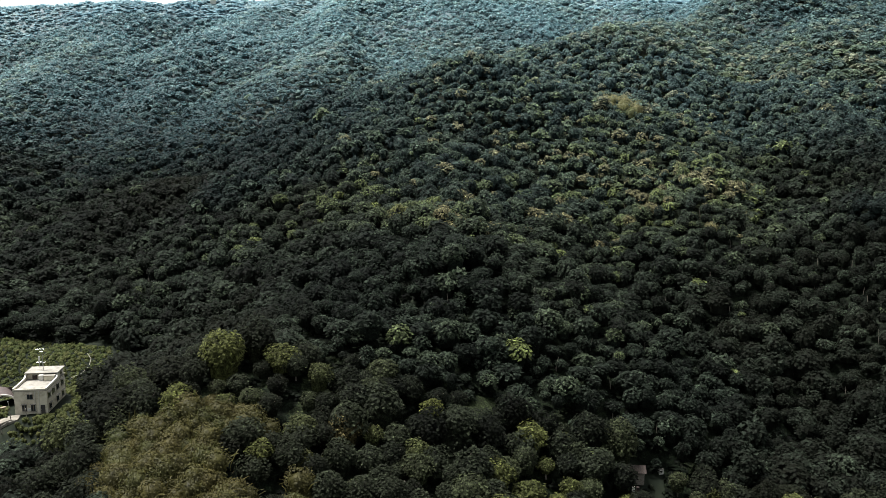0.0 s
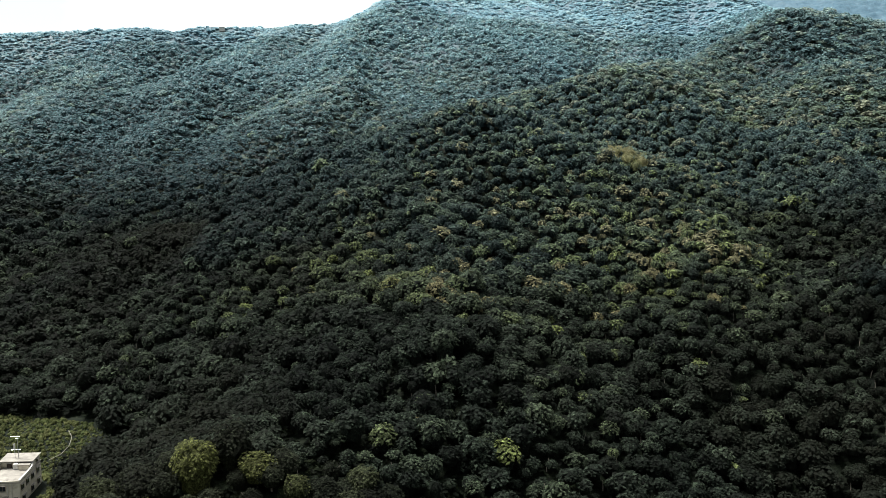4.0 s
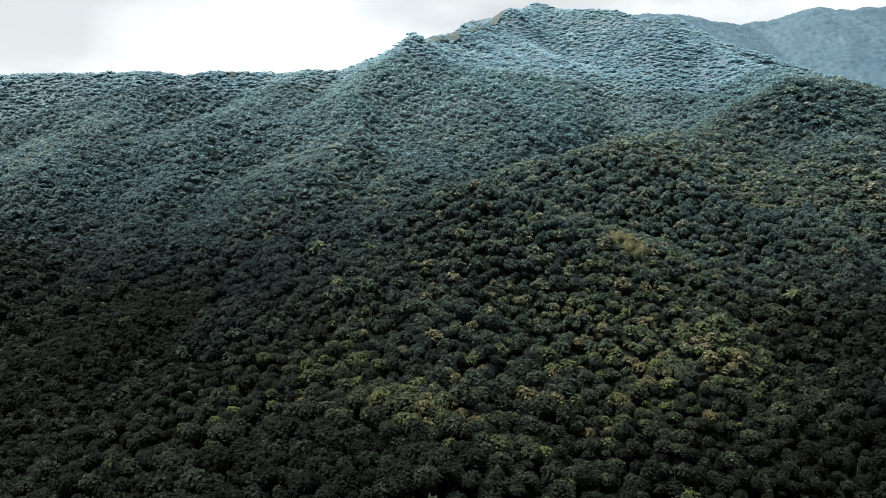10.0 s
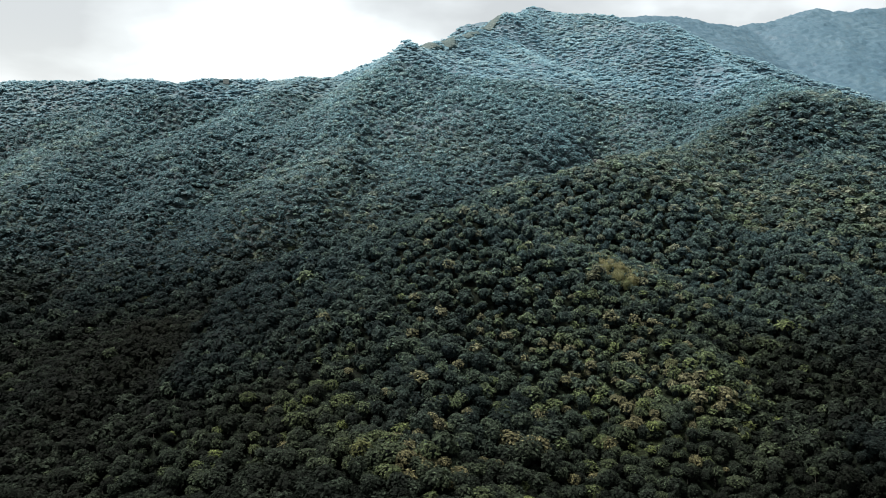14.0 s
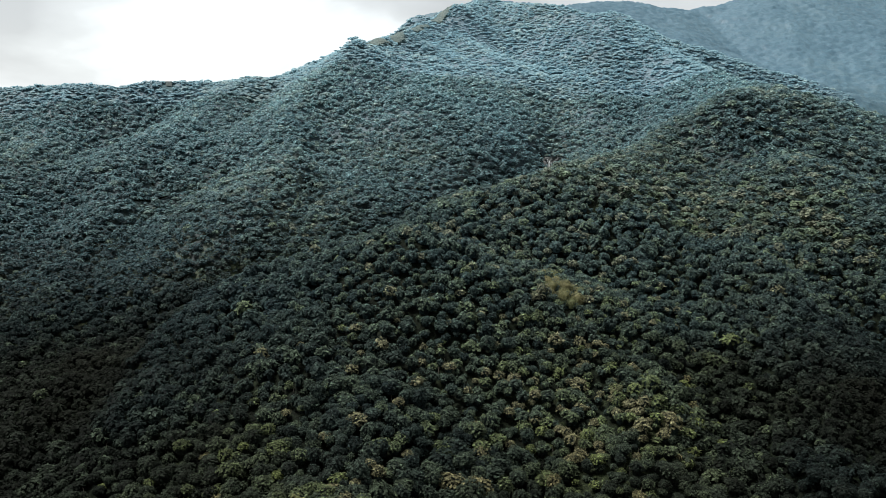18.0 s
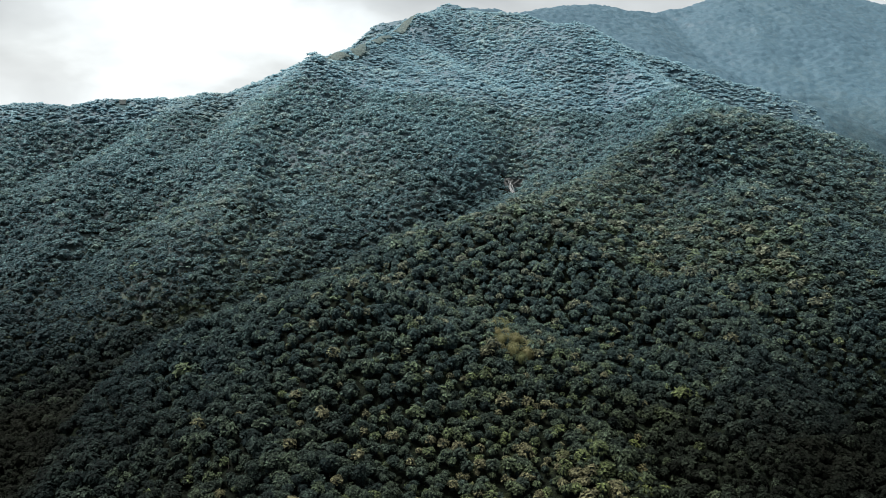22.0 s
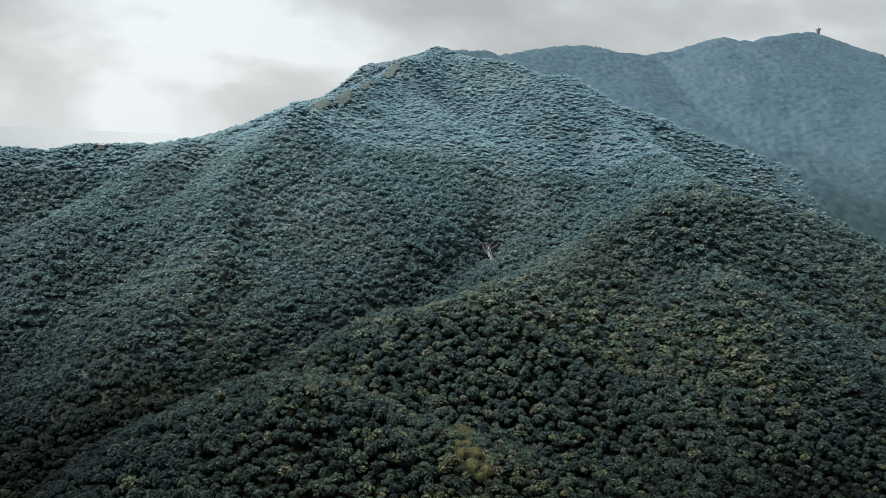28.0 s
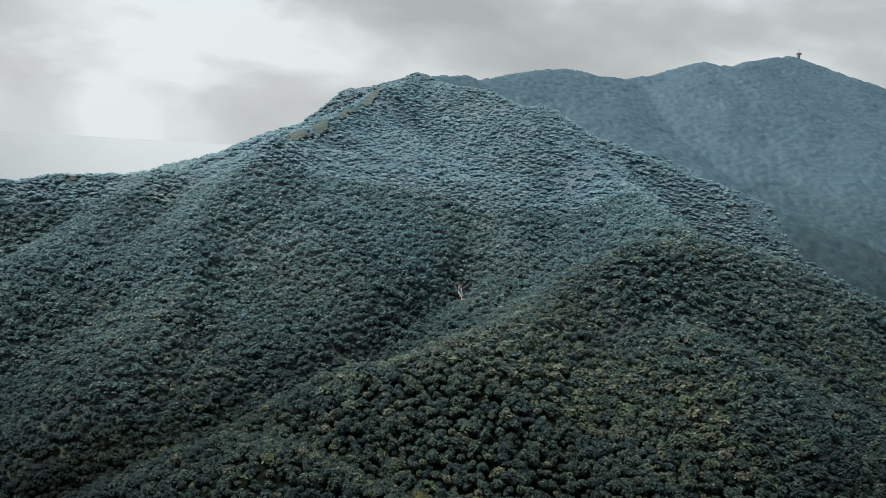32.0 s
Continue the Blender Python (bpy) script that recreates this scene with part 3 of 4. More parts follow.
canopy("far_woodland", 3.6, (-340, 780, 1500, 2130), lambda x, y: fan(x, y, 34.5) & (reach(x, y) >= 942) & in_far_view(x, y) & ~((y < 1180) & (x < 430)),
       "distant forest along the mountain ridges, blue haze put into its colour", 7.0, 5.4, 3.2, m_leaf_canopy)
canopy("crest_grass", 1.8, (-90, 845, 90, 1130), lambda x, y: bare_crest(x, y) | oval(x, y, -222, 836, 6, 9), "pale dry grass on the bare mountain crest", 4.0, 3.0, 1.0, m_grass)
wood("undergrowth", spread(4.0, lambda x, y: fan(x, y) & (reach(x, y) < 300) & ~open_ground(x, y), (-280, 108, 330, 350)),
     low_shapes, 1.9, m_leaf_low, "bushes and ferns under the forest crowns, shade put into their colour", high=0.2, squash=0.8, rise=0.3)
wood("side_woodland", spread(14.0, lambda x, y: ~fan(x, y, 36) & (reach(x, y) < 800) & (y > -150), (-800, -250, 850, 700)),
     far_shapes, 8.4, m_leaf, FOREST + " on the flanks beside the valley")


# ---- helpers for things ----
def part(name, bm, mat, parent=None, label="", at=None):
    me = bpy.data.meshes.new(name)
    bm.to_mesh(me)
    bm.free()
    me.materials.append(mat)
    ob = new(name, me)
    if at is not None:
        ob.matrix_basis = at
    ob.parent = parent
    return tagged(ob, label)


def box(bm, x0, y0, z0, x1, y1, z1, bevel=0.0):
    m = Matrix.LocRotScale(((x0 + x1) / 2, (y0 + y1) / 2, (z0 + z1) / 2), None, (x1 - x0, y1 - y0, z1 - z0))
    made = bmesh.ops.create_cube(bm, size=1.0, matrix=m)["verts"]
    if bevel:
        edges = {e for v in made for e in v.link_edges}
        bmesh.ops.bevel(bm, geom=list(edges), offset=bevel, segments=1, affect="EDGES")
    return bm


def boxed(*args, **kw):
    return box(bmesh.new(), *args, **kw)


def rod(bm, a, b, r0, r1=None, sides=6):
    """A tapered round bar from a to b."""
    a, b = Vector(a), Vector(b)
    d = b - a
    turn = d.to_track_quat("Z", "Y").to_matrix().to_4x4()
    bmesh.ops.create_cone(bm, cap_ends=True, segments=sides, radius1=r0, radius2=r0 if r1 is None else r1, depth=d.length,
                          matrix=Matrix.Translation((a + b) / 2) @ turn)
    return bm


def rooted(name, m, label, category, group=""):
    ob = new(name)
    ob.empty_display_size = 0.5
    ob.matrix_basis = m
    return tagged(ob, label, category, group)


def ground_at(x, y):
    return float(land(np.array([x]), np.array([y]))[0])


def plain(name, stops, scale, rough=0.8, metal=0.0, coords="Object", detail=4.0):
    m, t, bsdf, link = material(name)
    tc = t.nodes.new("ShaderNodeTexCoord").outputs[coords]
    n = noise_at(t, scale, detail, 0.6, tc)
    link(ramp(t, n, stops), bsdf.inputs["Base Color"])
    bsdf.inputs["Roughness"].default_value, bsdf.inputs["Metallic"].default_value = rough, metal
    bump = t.nodes.new("ShaderNodeBump")
    bump.inputs["Strength"].default_value, bump.inputs["Distance"].default_value = 0.3, 0.03
    link(n, bump.inputs["Height"])
    link(bump.outputs[0], bsdf.inputs["Normal"])
    return m


m_wall = plain("weathered_plaster", [(0.25, (0.32, 0.29, 0.22)), (0.5, (0.48, 0.44, 0.35)), (0.75, (0.56, 0.52, 0.42))], 0.9)
m_roofing = plain("pale_concrete", [(0.3, (0.11, 0.10, 0.082)), (0.5, (0.18, 0.166, 0.14)), (0.7, (0.24, 0.225, 0.19))], 0.7)
m_trim = plain("white_paint", [(0.3, (0.42, 0.41, 0.37)), (0.7, (0.56, 0.55, 0.51))], 2.0, 0.5)
m_dark = plain("dark_opening", [(0.3, (0.02, 0.02, 0.02)), (0.7, (0.05, 0.045, 0.04))], 1.0)
m_steel = plain("galvanised_steel", [(0.3, (0.35, 0.36, 0.37)), (0.7, (0.55, 0.56, 0.57))], 3.0, 0.4, 0.7)
m_rust = plain("rusty_sheet", [(0.3, (0.016, 0.010, 0.008)), (0.55, (0.034, 0.023, 0.018)), (0.8, (0.060, 0.044, 0.036))], 1.6, 0.9)
m_rust_dark = plain("old_rusty_sheet", [(0.3, (0.02, 0.012, 0.010)), (0.55, (0.04, 0.023, 0.020)), (0.8, (0.07, 0.048, 0.042))], 1.6, 0.7)
m_wood = plain("grey_timber", [(0.3, (0.14, 0.1, 0.07)), (0.7, (0.3, 0.24, 0.18))], 2.5)
m_rock = plain("wet_rock", [(0.3, (0.015, 0.019, 0.019)), (0.55, (0.038, 0.043, 0.042)), (0.8, (0.085, 0.092, 0.09))], 0.35)
m_foam = plain("falling_water", [(0.3, (0.5, 0.52, 0.52)), (0.7, (0.75, 0.77, 0.77))], 0.8, 0.4)
m_path = plain("pale_earth", [(0.3, (0.08, 0.07, 0.05)), (0.6, (0.17, 0.15, 0.12)), (0.8, (0.26, 0.24, 0.2))], 0.5)
m_orange = plain("orange_paint", [(0.3, (0.4, 0.16, 0.06)), (0.7, (0.55, 0.26, 0.1))], 2.0)
m_glass, t_, b_, l_ = material("window_glass")
b_.inputs["Base Color"].default_value = (0.02, 0.025, 0.03, 1)
b_.inputs["Roughness"].default_value = 0.08
m_bamboo = foliage("bamboo_leaves", [(0.0, (0.044, 0.042, 0.014)), (0.5, (0.070, 0.061, 0.021)), (1.0, (0.044, 0.050, 0.016))], patch=0.0, single=True, gloss=0.12, soft=True)
m_dry = foliage("dry_cane", [(0.0, (0.125, 0.142, 0.066)), (0.6, (0.215, 0.195, 0.098)), (1.0, (0.115, 0.135, 0.064))], patch=0.0, single=True, gloss=0.12, soft=True)
m_shrub = foliage("farm_shrubs", [(0.0, (0.050, 0.068, 0.026)), (0.5, (0.076, 0.094, 0.035)), (1.0, (0.108, 0.116, 0.048))], patch=0.25, brown=(0.08, 0.07, 0.03), soft=True)
m_landslip = plain("bare_gravel", [(0.3, (0.25, 0.25, 0.24)), (0.7, (0.45, 0.45, 0.43))], 0.2, 0.9)
m_banana = foliage("banana_leaves", [(0.0, (0.13, 0.17, 0.06)), (1.0, (0.17, 0.2, 0.09))], patch=0.0, single=True)

# ---- farmhouse on its terrace ----
house = rooted("farmhouse", pose(-96.3, 190.8, TERRACE, 0, 0, 6), "two-storey cream plastered concrete farmhouse with a flat roof", "house")
HW, HD, HH = 3.65, 6.2, 5.5          # half width, half depth, height of the main roof
part("house_shell", boxed(-HW, -HD, -1.2, HW, HD, HH, bevel=0.04), m_wall, house)
part("roof_slab", boxed(-HW - 0.15, -HD - 0.15, HH, HW + 0.15, HD + 0.1, HH + 0.16, bevel=0.03), m_roofing, house, "pale concrete roof deck")
stair = part("roof_room", boxed(-HW + 0.1, HD - 4.2, HH + 0.16, HW - 0.1, HD - 0.05, HH + 1.7, bevel=0.04), m_wall, house)
part("canopy", boxed(-HW - 0.2, HD - 4.9, HH + 1.7, HW + 0.2, HD + 0.2, HH + 1.9, bevel=0.03), m_roofing, house, "pale flat slab over the roof room")
for side in (-1, 1):
    bm = bmesh.new()
    # parapet that sweeps up to the roof room
    outline = [(-HD - 0.1, 0.16), (-HD - 0.1, 0.65), (-0.2, 0.7), (0.8, 0.9), (1.5, 1.3), (1.9, 1.65), (2.3, 1.65), (2.3, 0.16)]
    low, high = side * (HW - 0.12), side * (HW + 0.1)
    ring0 = [bm.verts.new((low, y, HH + z)) for y, z in outline]
    ring1 = [bm.verts.new((high, y, HH + z)) for y, z in outline]
    bm.faces.new(ring0), bm.faces.new(ring1[::-1])
    for k in range(len(outline)):
        q = (k + 1) % len(outline)
        bm.faces.new((ring0[q], ring0[k], ring1[k], ring1[q]))
    bmesh.ops.recalc_face_normals(bm, faces=bm.faces)
    part("parapet", bm, m_wall, house)
    bm = bmesh.new()
    for (y0, z0), (y1, z1) in zip(outline[1:6], outline[2:7]):
        d = Vector((0, y1 - y0, z1 - z0))
        bmesh.ops.create_cube(bm, size=1.0, matrix=Matrix.Translation((side * HW, (y0 + y1) / 2, HH + (z0 + z1) / 2 + 0.05)) @ d.to_track_quat("Y", "Z").to_matrix().to_4x4() @ Matrix.Diagonal((0.34, d.length + 0.06, 0.09, 1)))
    part("coping", bm, m_trim, house, "white painted parapet coping")
part("front_parapet", boxed(-HW + 0.13, -HD - 0.1, HH + 0.17, HW - 0.13, -HD + 0.1, HH + 0.5), m_wall, house)


def window(parent, x, y, z, w, h, side):
    """A window on the front (side 0) or on the wall that faces +x (side 1), with its awning."""
    m = Matrix.Translation((x, y, z)) @ pose(0, 0, 0, 0, 0, 90 * side)
    win = part("window", boxed(-w / 2 - 0.06, -0.05, -h / 2 - 0.06, w / 2 + 0.06, 0.04, h / 2 + 0.06), m_wood, parent, at=m)
    part("pane", boxed(-w / 2, -0.07, -h / 2, -0.04, -0.052, h / 2), m_glass, win)
    part("pane", boxed(0.04, -0.07, -h / 2, w / 2, -0.052, h / 2), m_glass, win)
    part("sill", boxed(-w / 2 - 0.14, -0.2, -h / 2 - 0.18, w / 2 + 0.14, -0.052, -h / 2 - 0.09), m_roofing, win)
    bm = boxed(-w / 2 - 0.15, -0.42, h / 2 + 0.14, w / 2 + 0.15, -0.052, h / 2 + 0.21)
    for v in bm.verts:
        if v.co.y < -0.3:
            v.co.z -= 0.08
    part("awning", bm, m_roofing, win, "small sloping concrete awning")


window(house, -0.1, -HD, 4.2, 1.25, 1.15, 0)
window(house, -1.5, -HD, 1.45, 1.0, 1.5, 0)
window(house, 0.5, -HD, 1.45, 1.0, 1.5, 0)
for y in (-4.7, -1.9, 1.0, 4.2):
    window(house, HW, y, 4.1, 1.7, 1.3, 1)
for y in (-4.4, 0.5, 4.2):
    window(house, HW, y, 1.3, 1.5, 1.3, 1)
window(stair, HW - 0.1, HD - 1.9, HH + 0.9, 1.1, 0.7, 1)
door = part("door", boxed(2.15, -HD - 0.06, 0.0, 3.1, -HD + 0.03, 2.1), m_dark, house, "dark brown front door standing closed")
part("handle", boxed(2.27, -HD - 0.11, 1.0, 2.35, -HD - 0.062, 1.12), m_steel, door)
bm = bmesh.new()
for px in (1.0, 1.9):
    rod(bm, (px, -HD - 0.09, 0.1), (px, -HD - 0.09, HH + 0.1), 0.06)
part("drainpipe", bm, m_trim, house)
part("air_unit", boxed(-0.75, -HD - 0.4, 0.75, -0.05, -HD - 0.01, 1.35, bevel=0.03), m_trim, house, "white boxed air conditioner")

HM = house.matrix_basis
tank = rooted("water_tank", HM @ pose(0.1, 1.2, HH + 0.16), "white rectangular water tank on the flat roof", "tank")
part("tank_body", boxed(-0.55, -0.5, 0.12, 0.55, 0.5, 1.35, bevel=0.08), m_trim, tank)
part("stand", boxed(-0.6, -0.55, 0, 0.6, 0.55, 0.11), m_steel, tank)
shack = rooted("roof_store", HM @ pose(2.1, 1.4, HH + 0.16), "low cream store built on the flat roof", "store")
part("store_shell", boxed(-1.2, -1.0, 0, 1.2, 1.0, 1.2, bevel=0.04), m_wall, shack)
part("store_roof", boxed(-1.35, -1.15, 1.2, 1.35, 1.15, 1.3, bevel=0.02), m_roofing, shack)
oven = rooted("rusty_cabinet", HM @ pose(-1.7, 2.0, HH + 0.16), "small rust-brown cabinet against the roof room wall", "cabinet")
part("cabinet_body", boxed(-0.5, -0.35, 0, 0.5, 0.35, 1.1, bevel=0.03), m_rust, oven)
part("cabinet_lid", boxed(-0.55, -0.4, 1.1, 0.55, 0.4, 1.17), m_trim, oven)
ant = rooted("roof_antenna", HM @ pose(-0.2, HD - 2.6, HH + 1.9), "tall steel antenna mast with cross bars on the roof", "antenna")
part("mast", rod(bmesh.new(), (0, 0, 0), (0, 0, 5.4), 0.09, 0.05), m_steel, ant)
for zz, ln in ((5.2, 1.4), (1.9, 1.5), (4.6, 0.5)):
    part("cross_bar", rod(bmesh.new(), (-ln * 1.1, 0.08, zz), (ln * 0.4, 0.08, zz), 0.05), m_steel, ant)
part("dish_plate", boxed(-1.0, -0.05, 2.1, -0.6, 0.05, 3.4), m_trim, ant, "narrow white panel antenna")
part("mast_side", rod(bmesh.new(), (-0.8, 0.05, 0), (-0.8, 0.05, 3.5), 0.06), m_steel, ant)

# arched shed beside the house
arch = rooted("arched_shed", pose(-107.2, 192.5, TERRACE, 0, 0, 34), "open-ended arched steel shed beside the farmhouse", "shed")


def vault(r0, r1, y0, y1, n=14):
    bm = bmesh.new()
    rows = []
    for k in range(n + 1):
        a = math.pi * k / n
        rows.append([bm.verts.new((r * math.cos(a), y, r * math.sin(a) * 0.85)) for r, y in ((r0, y0), (r1, y0), (r1, y1), (r0, y1))])
    for p, q in zip(rows[:-1], rows[1:]):
        for s in range(4):
            bm.faces.new((p[s], p[(s + 1) % 4], q[(s + 1) % 4], q[s]))
    bm.faces.new(rows[0]), bm.faces.new(rows[-1][::-1])
    bmesh.ops.recalc_face_normals(bm, faces=bm.faces)
    return bm


part("vault", vault(3.2, 3.32, -4, 3), m_rust_dark, arch, "curved rust-brown sheet metal roof")
part("rim", vault(3.05, 3.5, -4.25, -4.02), m_trim, arch, "pale end rim")
for y in (-2.5, -0.5, 1.5):
    part("rib", vault(3.0, 3.18, y, y + 0.12), m_steel, arch)
part("back_wall", boxed(-3.1, 2.8, 0, 3.1, 2.95, 2.3), m_rust, arch)
for k, (px, py, w, h, mat, txt) in enumerate([(-107.5, 187.5, 1.2, 0.9, m_rust, "rust-red"), (-105.6, 186.3, 0.9, 0.7, m_orange, "orange"), (-103.6, 187.2, 1.1, 0.6, m_wood, "grey timber"), (-104.8, 184.6, 0.8, 0.5, m_trim, "white")]):
    crate = rooted("crate", pose(px, py, ground_at(px, py), 0, 0, 23 * k), txt + " crate on the earth yard by the shed", "crate", "yard crates")
    part("crate_body", boxed(-w / 2, -0.4, 0, w / 2, 0.4, h, bevel=0.03), mat, crate)
    part("crate_lid", boxed(-w / 2 - 0.04, -0.44, h, w / 2 + 0.04, 0.44, h + 0.06), mat, crate)
for px, py, h in ((-98.7, 181.0, 4.6), (-103.0, 178.6, 5.2), (-99.6, 178.2, 4.0), (-95.3, 181.6, 2.6)):
    pole = rooted("yard_pole", pose(px, py, ground_at(px, py) - 0.2, 2, -2, 0), "slender pale timber pole beside the yard path", "pole", "yard poles")
    part("shaft", rod(bmesh.new(), (0, 0, 0), (0, 0, h), 0.11, 0.07), m_roofing, pole)
    part("cap", rod(bmesh.new(), (0, 0, h), (0, 0, h + 0.12), 0.12, 0.06), m_steel, pole)


def ribbon(points, half, lift, drop=0.3):
    """A strip that follows the ground."""
    bm = bmesh.new()
    rows = []
    for k, p in enumerate(points):
        a, b = Vector(points[max(k - 1, 0)]), Vector(points[min(k + 1, len(points) - 1)])
        s = Vector((-(b - a).y, (b - a).x)).normalized() * half
        z = ground_at(*p) + lift
        rows.append([bm.verts.new((p[0] + s.x, p[1] + s.y, z)), bm.verts.new((p[0] - s.x, p[1] - s.y, z)),
                     bm.verts.new((p[0] - s.x, p[1] - s.y, z - drop)), bm.verts.new((p[0] + s.x, p[1] + s.y, z - drop))])
    for p, q in zip(rows[:-1], rows[1:]):
        for s in range(4):
            bm.faces.new((p[s], p[(s + 1) % 4], q[(s + 1) % 4], q[s]))
    bm.faces.new(rows[0]), bm.faces.new(rows[-1][::-1])
    bmesh.ops.recalc_face_normals(bm, faces=bm.faces)
    return bm


yard = part("pavement", ribbon([(-97.5, 182.4), (-99.5, 181.9), (-103, 180.2), (-108, 177.6), (-114, 174.6), (-122, 171)], 1.5, 0.05, 0.8), m_path)
tagged(yard, "pale earth track in front of the farmhouse", "path", kind="structure")
kerb = part("retaining_wall", ribbon([(-97.0, 180.4), (-99, 179.8), (-102.4, 178.3), (-107.2, 175.7), (-113.2, 172.6)], 0.12, 0.35, 1.6), m_roofing)
tagged(kerb, "low concrete edge wall along the track", "wall", kind="structure")
bm = bmesh.new()
pts = [(-98.4, 211.0), (-96.6, 214.0), (-96.0, 217.5), (-96.8, 221.0), (-98.8, 223.6)]
for p, q in zip(pts[:-1], pts[1:]):
    rod(bm, (*p, ground_at(*p) + 1.3), (*q, ground_at(*q) + 1.3), 0.08)
tagged(part("hill_pipe", bm, m_roofing), "white plastic pipe curving up the shrub slope", "pipe")


# shrubs of the farm slope, one stuff
def shrubs(name, xy, size, mat, label, category, shapes):
    x, y = xy
    n = len(x)
    z = land(x, y)
    rad = size * rng.uniform(0.6, 1.4, n)
    V, F, T, base = [], [], [], 0
    kind, turn, tint = rng.integers(0, len(shapes), n), rng.uniform(0, 6.28, n), rng.uniform(0, 1, n)
    for k, (sv, sf) in enumerate(shapes):
        p = np.nonzero(kind == k)[0]
        if len(p) == 0:
            continue
        c, s = np.cos(turn[p])[:, None], np.sin(turn[p])[:, None]
        V.append(np.stack([(sv[None, :, 0] * c - sv[None, :, 1] * s) * rad[p][:, None] + x[p][:, None],
                           (sv[None, :, 0] * s + sv[None, :, 1] * c) * rad[p][:, None] + y[p][:, None],
                           sv[None, :, 2] * rad[p][:, None] + (z + 0.25 * rad)[p][:, None]], -1).reshape(-1, 3))
        F.append((sf[None] + (np.arange(len(p)) * len(sv))[:, None, None] + base).reshape(-1, 3))
        T.append(np.repeat(tint[p], len(sf)))
        base += len(p) * len(sv)
    me = put_mesh(name, np.concatenate(V), np.concatenate(F), mat, np.concatenate(T))
    return tagged(new(name, me), label, category, kind="stuff")


def plume_shape(count, seed, lean=0.45, width=0.05):
    """Arching leafy canes of height 1 from one root."""
    r = np.random.default_rng(seed)
    verts, faces = [], []
    for k in range(count):
        a, l, h = r.uniform(0, 6.28), lean * r.uniform(0.2, 1.3), r.uniform(0.6, 1.1)
        dx, dy = math.cos(a), math.sin(a)
        rx, ry = r.normal(0, 0.13, 2)
        b = len(verts)
        for t, w in ((0.0, 0.3), (0.45, 0.8), (0.75, 1.0), (0.93, 0.8), (1.0, 0.15)):
            o = l * t * t
            z = h * (t - 0.28 * t ** 3 * l / 0.45)
            ww = width * w * r.uniform(0.7, 1.5)
            for s in (-1, 1):
                verts.append((rx + dx * o - dy * ww * s, ry + dy * o + dx * ww * s, z + r.normal(0, 0.012)))
        for q in range(4):
            i = b + 2 * q
            faces += [(i, i + 1, i + 3), (i, i + 3, i + 2)]
    return np.array(verts), np.array(faces)


shrub_shapes = [leafy_crown(24, 0.3, 400 + k, 4, -0.2, core=4, up=0.3) for k in range(8)]
clear = lambda x, y: ~oval(x, y, -96.2, 190, 6.5, 9.5) & ~oval(x, y, -105, 195, 6, 7) & ~oval(x, y, -105, 179.5, 8.5, 3.6)
shrubs("shrub_slope", spread(1.15, lambda x, y: (oval(x, y, -108, 214, 26, 17) | oval(x, y, -101, 190, 18, 17) | oval(x, y, -88, 170, 16, 15)) & clear(x, y), (-136, 153, -70, 233)),
       0.72, m_shrub, "low yellow-green shrubs and grass on the slope above the farmhouse", "shrubs", shrub_shapes)


# ---- bamboo and dry cane ----
def clump(name, shape, mat, height, label, category, group):
    root = rooted(name, Matrix.Identity(4), label, category, group)
    canes = new("foliage", put_mesh("foliage", shape[0] * height, shape[1], mat))
    canes.parent = root
    return root


def leafy_canes(seed, count):
    pv, pf = plume_shape(count, seed, 0.5, 0.011)
    cv, cf = leafy_crown(420, 0.085, seed + 50, 8, -0.5, core=6, up=0.2)
    cv = cv * np.array([0.42, 0.42, 0.42]) + np.array([0, 0, 0.52])
    return np.concatenate([pv, cv]), np.concatenate([pf, cf + len(pv)])


bamboo = [clump("bamboo_clump", leafy_canes(500 + k, 16), m_bamboo, 1.0, "yellow-green bamboo clump with arching feathery canes", "bamboo", "bamboo grove") for k in range(3)]
dry = [clump("cane_clump", leafy_canes(520 + k, 30), m_dry, 1.0, "pale straw-coloured cane clump in a forest gap", "cane", "dry canes") for k in range(2)]


def plant_out(protos, xy, low, high):
    for k, (x, y) in enumerate(zip(*xy)):
        h = rng.uniform(low, high)
        m = Matrix.LocRotScale((x, y, ground_at(x, y) - 0.1), Euler((0, 0, rng.uniform(0, 6.28))), (h, h, h))
        if k < len(protos):
            protos[k].matrix_basis = m
        else:
            p = protos[k % len(protos)]
            keep = p.scale.copy()
            p.scale = (h, h, h)
            copy_thing(p, Matrix.LocRotScale(m.translation, m.to_quaternion(), None))
            p.scale = keep


plant_out(bamboo, spread(2.5, lambda x, y: oval(x, y, -40, 129, 18, 17) & (value_noise(x / 9, y / 9, 31) > -0.3), (-60, 110, -20, 147)), 4.5, 7.5)
plant_out(dry, spread(4.2, lambda x, y: (oval(x, y, 82, 384, 9, 12) | oval(x, y, 78, 405, 4.5, 17)) & (value_noise(x / 6, y / 6, 33) > -0.12), (66, 366, 96, 424)), 6.0, 8.4)

# ---- tin-roofed hut among the trees ----
hx, hy = 39.2, 161.6
hut = rooted("garden_hut", pose(hx, hy, ground_at(hx, hy), 0, 0, -8), "small hut with a rusty corrugated roof among trees", "hut")
part("hut_shell", boxed(-2.2, -1.5, -0.6, 2.2, 1.5, 2.1, bevel=0.03), m_bark, hut)
